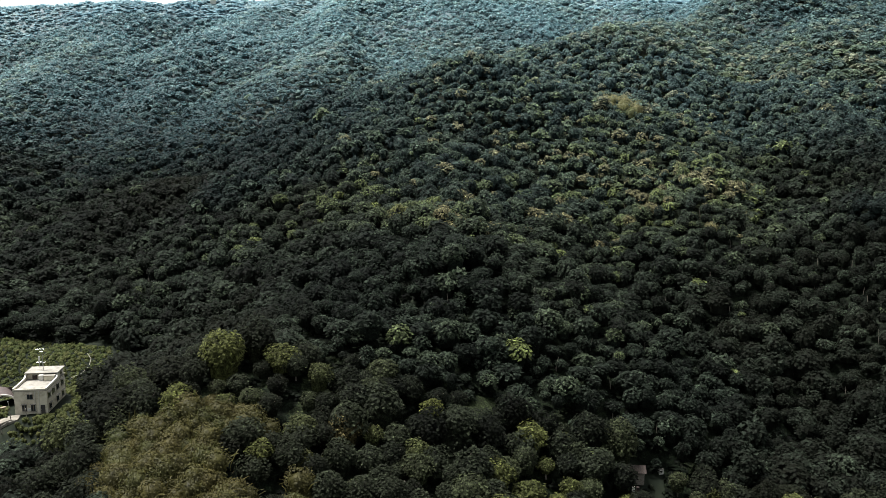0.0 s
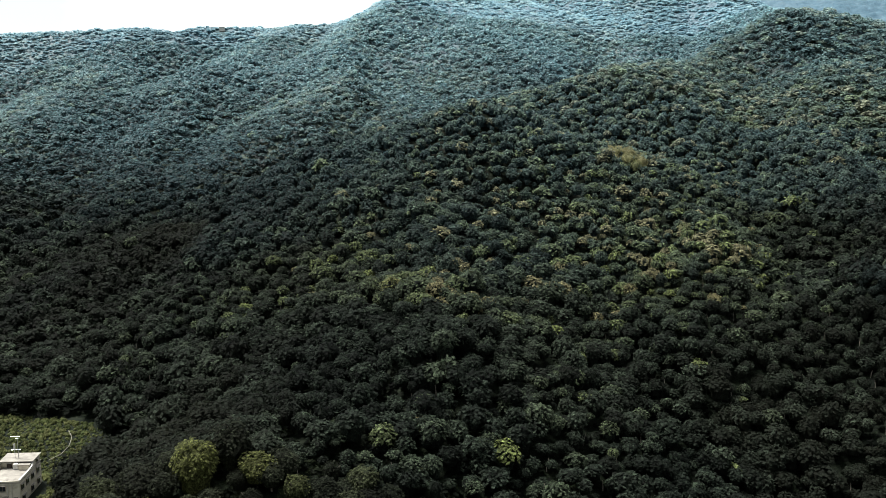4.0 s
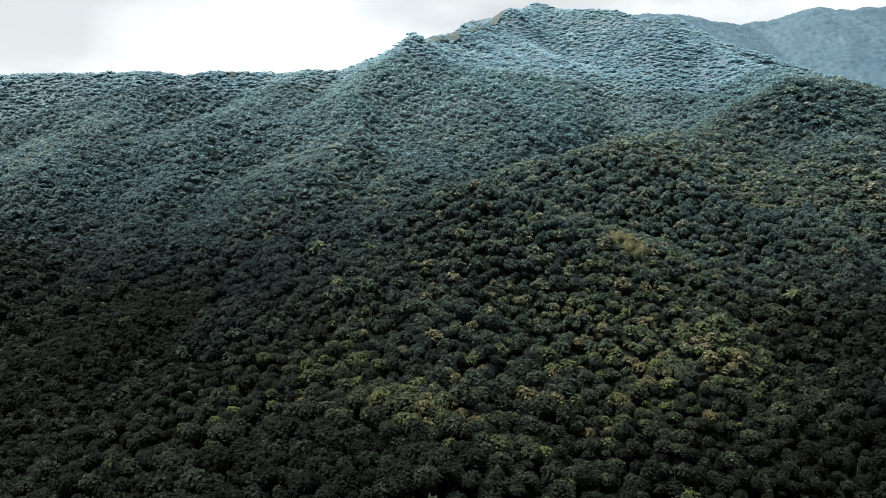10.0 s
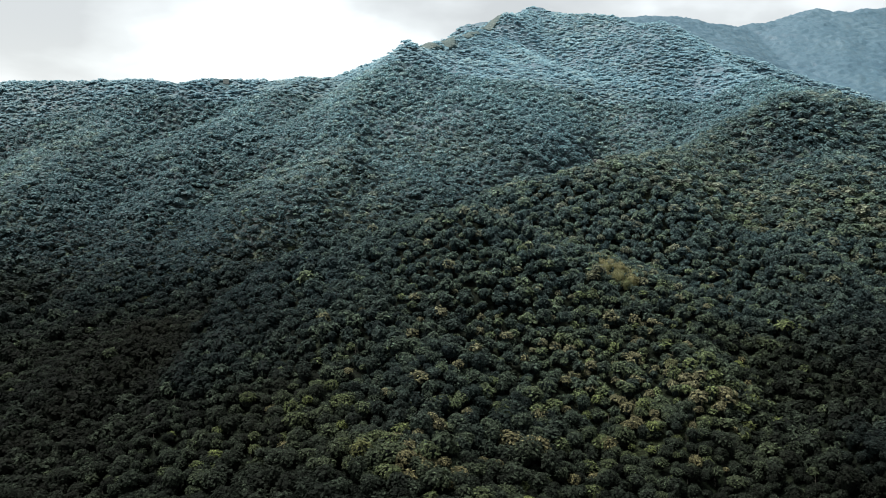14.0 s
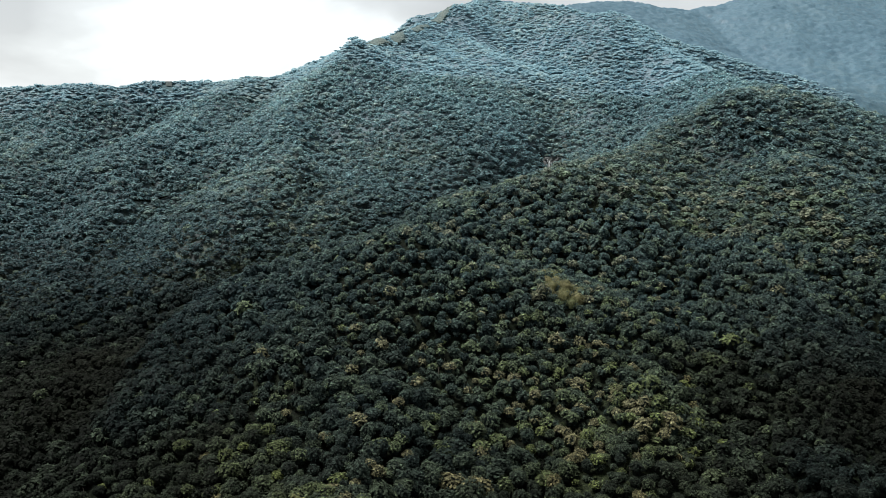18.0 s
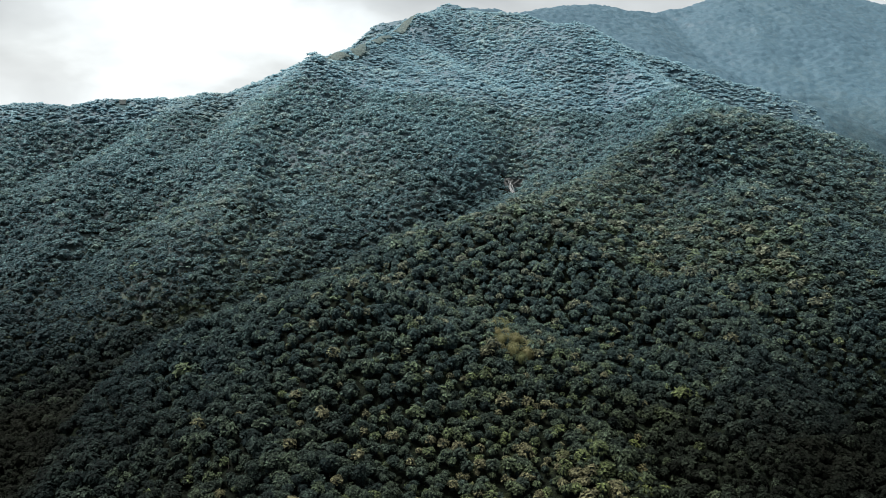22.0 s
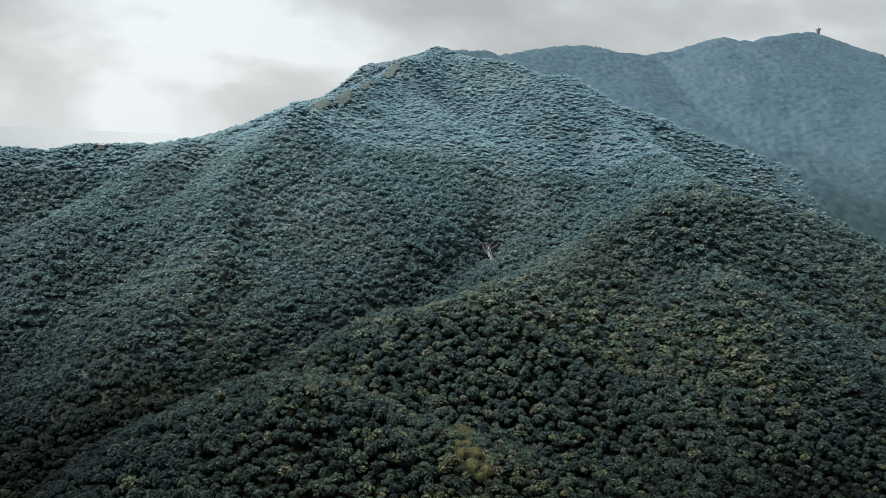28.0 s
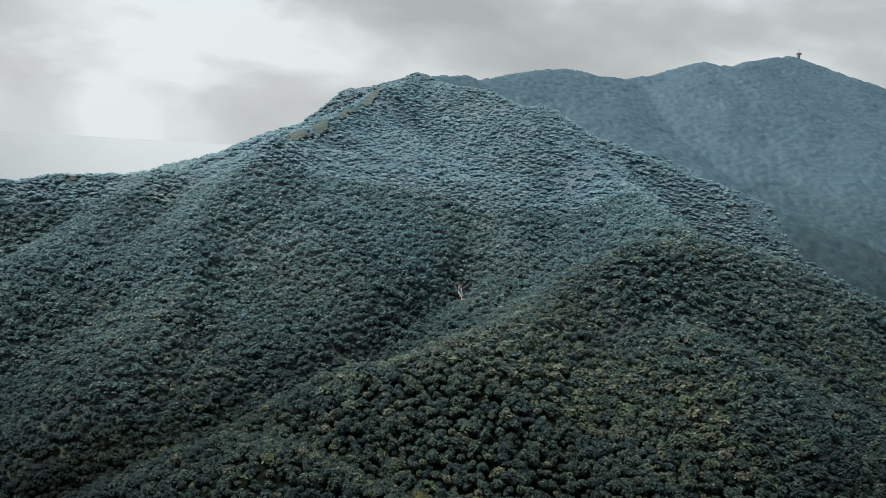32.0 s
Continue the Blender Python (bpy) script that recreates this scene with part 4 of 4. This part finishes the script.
for side, ang in ((-1, 24), (1, -24)):
    bm = bmesh.new()
    for k in range(12):
        box(bm, -2.6 + k * 0.43, -1.1, 0.0, -2.6 + k * 0.43 + 0.4, 1.1, 0.05 + 0.05 * (k % 2))
    part("roof_sheet", bm, m_rust, hut, "rusty corrugated roof sheet", at=Matrix.Translation((0, side * 0.95, 2.55)) @ pose(0, 0, 0, ang if side < 0 else ang, 0, 0))
part("doorway", boxed(-0.5, -1.56, 0, 0.5, -1.49, 1.8), m_dark, hut)
for k, (px, py, mat, txt) in enumerate([(38.6, 158.3, m_trim, "white"), (39.6, 158.6, m_rust, "rust-brown")]):
    sack = rooted("storage_drum", pose(px, py, ground_at(px, py)), txt + " plastic drum standing beside the hut", "drum", "hut drums")
    part("drum_body", rod(bmesh.new(), (0, 0, 0), (0, 0, 0.9), 0.32, 0.3, 10), mat, sack)
    part("drum_lid", rod(bmesh.new(), (0, 0, 0.9), (0, 0, 0.97), 0.34, 0.34, 10), mat, sack)
hut_bushes = [clump("bush", leafy_crown(240, 0.15, 560 + k, 6, -0.2, core=5, up=0.4), m_leaf_tree, 1.0, "dark green bush crowding the small hut", "bush", "bushes round the hut") for k in range(2)]
plant_out(hut_bushes, (np.array([36.2, 41.4, 42.8, 37.4]), np.array([159.0, 159.2, 160.8, 158.2])), 0.65, 0.95)
wx, wy = 46.0, 165.6
bin_ = rooted("cistern", pose(wx, wy, ground_at(wx, wy), 0, 0, 12), "white square cistern in the forest clearing", "tank")
part("cistern_body", boxed(-0.5, -0.45, 0, 0.5, 0.45, 1.1, bevel=0.05), m_trim, bin_)
part("cistern_lid", boxed(-0.56, -0.5, 1.1, 0.56, 0.5, 1.18), m_roofing, bin_)


def banana(x, y, h):
    root = rooted("banana_plant", pose(x, y, ground_at(x, y)), "pale green banana plant with broad drooping leaves", "plant", "banana plants")
    part("stem", rod(bmesh.new(), (0, 0, 0), (0, 0, h), 0.16, 0.09), m_bark, root)
    for k in range(9):
        bm = bmesh.new()
        ln, rows = rng.uniform(1.7, 2.4), []
        for t, w in ((0, 0.06), (0.25, 0.28), (0.6, 0.34), (0.85, 0.22), (1, 0.03)):
            z = h + 0.9 * t - 1.5 * t * t
            rows.append([bm.verts.new((ln * t, s * w, z - (0.12 if s else 0))) for s in (-1, 0, 1)])
        for p, q in zip(rows[:-1], rows[1:]):
            for s in range(2):
                bm.faces.new((p[s], p[s + 1], q[s + 1], q[s]))
        part("leaf", bm, m_banana, root, at=pose(0, 0, 0, 0, rng.uniform(-25, 10), k * 40 + rng.uniform(-12, 12)))


for x, y, h in ((34.0, 164.5, 5.0), (31.2, 160.0, 4.2), (74.0, 205.0, 6.0)):
    banana(x, y, h)

# ---- rock face with falling water in the ravine ----
fx, fy = 123.0, 722.0
rock = rooted("rock_face", pose(fx, fy, ground_at(fx, fy), 0, 0, -20), "dark wet rock face in the ravine with white water", "rock")
bm = bmesh.new()
bmesh.ops.create_grid(bm, x_segments=16, y_segments=14, size=0.5)
for v in bm.verts:
    u, w = v.co.x, v.co.y
    j = noise.noise(Vector((u * 6, w * 6, 3.0)))
    v.co = Vector((u * 15 + j * 1.2, 7.0 * (w + 0.5) - 2.5 + 2.0 * j + 3 * abs(u), 15 * (w + 0.5) - 3))
part("cliff", bm, m_rock, rock)
for x0, z0, z1, w in ((-3.0, 10.5, 4.0, 0.5), (-1.6, 10.0, 1.5, 0.7), (0.0, 8.0, -0.5, 1.0), (1.5, 5.5, -1.0, 0.6), (2.6, 4.0, -1.5, 0.5)):
    bm = bmesh.new()
    rows = []
    for k in range(9):
        t = k / 8
        z = z0 + (z1 - z0) * t
        y = 7.0 * ((z + 3) / 15) - 4.2
        x = x0 + 1.7 * t + 0.3 * math.sin(9 * t + x0)
        ww = 0.5 * w * (0.5 + 0.6 * t) * (1 + 0.25 * math.sin(14 * t + x0))
        rows.append([bm.verts.new((x - ww, y, z)), bm.verts.new((x, y - 0.35, z)), bm.verts.new((x + ww, y, z)), bm.verts.new((x, y + 0.6, z))])
    for p, q in zip(rows[:-1], rows[1:]):
        for s in range(4):
            bm.faces.new((p[s], p[(s + 1) % 4], q[(s + 1) % 4], q[s]))
    bm.faces.new(rows[0]), bm.faces.new(rows[-1][::-1])
    bmesh.ops.recalc_face_normals(bm, faces=bm.faces)
    part("water_streak", bm, m_foam, rock, "thin white strand of falling water")

# ---- far marks: ridge hut, summit tower, bare rock ----
rx, ry = -222.0, 839.0
ridge_hut = rooted("ridge_hut", pose(rx, ry, ground_at(rx, ry) + 2.6, 0, 0, 10), "small white hut on the wooded ridge", "hut")
part("hut_shell", boxed(-2.6, -2, -3, 2.6, 2, 1.0), m_trim, ridge_hut)
part("hut_roof", boxed(-2.9, -2.4, 1.0, 2.9, 2.4, 1.35, bevel=0.1), m_trim, ridge_hut)
tx, ty = 968.0, 1925.0
tower = rooted("summit_tower", pose(tx, ty, ground_at(tx, ty)), "grey lookout tower on the far summit", "tower")
part("tower_base", boxed(-7, -5, -4, 7, 5, 6, bevel=0.3), m_steel, tower)
part("tower_shaft", boxed(-3, -3, 6, 3, 3, 17, bevel=0.2), m_steel, tower)
part("tower_head", boxed(-4.5, -4.5, 17, 4.5, 4.5, 21, bevel=0.4), m_steel, tower)
part("tower_mast", rod(bmesh.new(), (0, 0, 21), (0, 0, 29), 0.5, 0.25), m_steel, tower)

slip = rooted("bare_slip", pose(248, 1062, ground_at(248, 1062) + 5.0, 18, 0, -24), "small pale bare landslip on the forested crest", "landslip")
bm = bmesh.new()
bmesh.ops.create_grid(bm, x_segments=10, y_segments=6, size=1.0)
for v in bm.verts:
    j = noise.noise(Vector((v.co.x * 2.3, v.co.y * 2.3, 7.0)))
    v.co = Vector((v.co.x * (9 + 4 * j), v.co.y * (2.2 + 1.8 * j), 1.6 * j - 0.9 * v.co.y))
part("scree", bm, m_landslip, slip)

# ---- single trees of the strip that the flight starts over ----
crowns = [put_mesh("crown", v, f, m_leaf_tree) for v, f in [leafy_crown(480, 0.11, 600 + k, 9, -0.25, core=7) for k in range(8)]]


def trunk_mesh(seed):
    r = np.random.default_rng(seed)
    bm = bmesh.new()
    bend = r.uniform(-0.25, 0.25, 2)
    rod(bm, (0, 0, -0.8), (bend[0] * 0.5, bend[1] * 0.5, 1.6), 0.22, 0.15)
    rod(bm, (bend[0] * 0.5, bend[1] * 0.5, 1.55), (bend[0], bend[1], 3.4), 0.15, 0.08)
    for k in range(4):
        a = 1.57 * k + r.uniform(-0.4, 0.4)
        rod(bm, (bend[0] * 0.6, bend[1] * 0.6, 1.7 + 0.3 * k), (1.7 * math.cos(a), 1.7 * math.sin(a), 3.3 + 0.2 * k), 0.08, 0.03, 5)
    me = bpy.data.meshes.new("trunk")
    bm.to_mesh(me)
    bm.free()
    me.materials.append(m_bark)
    return me


trunks = [trunk_mesh(700 + k) for k in range(4)]
LOOKS = ["dark green broadleaf tree with a dense rounded crown", "broadleaf tree with a low spreading crown among others", "tall broadleaf tree standing above the canopy"]
tx_, ty_ = spread(5.3, lambda x, y: close_strip(x, y) & ~open_ground(x, y), (-75, 116, 98, 168))
for x, y in zip(tx_, ty_):
    k, r = rng.integers(0, 8), 3.3 * float(np.clip(rng.lognormal(0, 0.24), 0.6, 1.5))
    tall, z = r * rng.uniform(0.75, 1.2), ground_at(x, y)
    lift = r * 0.75 + rng.uniform(0, 2.2)
    look_ = LOOKS[2] if lift + tall > 6.6 else LOOKS[1] if tall < r * 0.9 else LOOKS[0]
    tree = rooted("tree", pose(x, y, z, 0, 0, rng.uniform(0, 360)), look_, "tree", "hillside trees")
    tr = new("trunk", trunks[k % 4])
    tr.scale = (1, 1, (lift + 0.35 * tall) / 3.4)
    tr.parent = tree
    cr = new("crown", crowns[k])
    cr.location, cr.scale = (0, 0, lift), (r, r, tall)
    cr.parent = tree
print("trees", len(tx_))

# pale slender trunks that show between the crowns
V, F = [], []
sx, sy = spread(13.0, lambda x, y: fan(x, y) & (reach(x, y) < 330) & (reach(x, y) > 150) & ~open_ground(x, y), (-260, 120, 320, 340))
for x, y in zip(sx, sy):
    z, h = ground_at(x, y), rng.uniform(2.6, 4.6)
    a, b = rng.uniform(-0.6, 0.6, 2)
    n = len(V)
    for zz, w, o in ((-0.5, 0.14, 0), (h * 0.6, 0.10, 0.4), (h, 0.05, 1.0)):
        for q in range(4):
            g = 1.5708 * q
            V.append((x + a * o + w * math.cos(g), y + b * o + w * math.sin(g), z + zz))
    for s in range(2):
        for q in range(4):
            i, j = n + 4 * s + q, n + 4 * s + (q + 1) % 4
            F.append((i, j, j + 4, i + 4))
tagged(new("pale_trunks", put_mesh("pale_trunks", np.array(V), np.array(F), m_bark)), "slender pale tree trunks showing between the crowns", "trunks", kind="stuff")
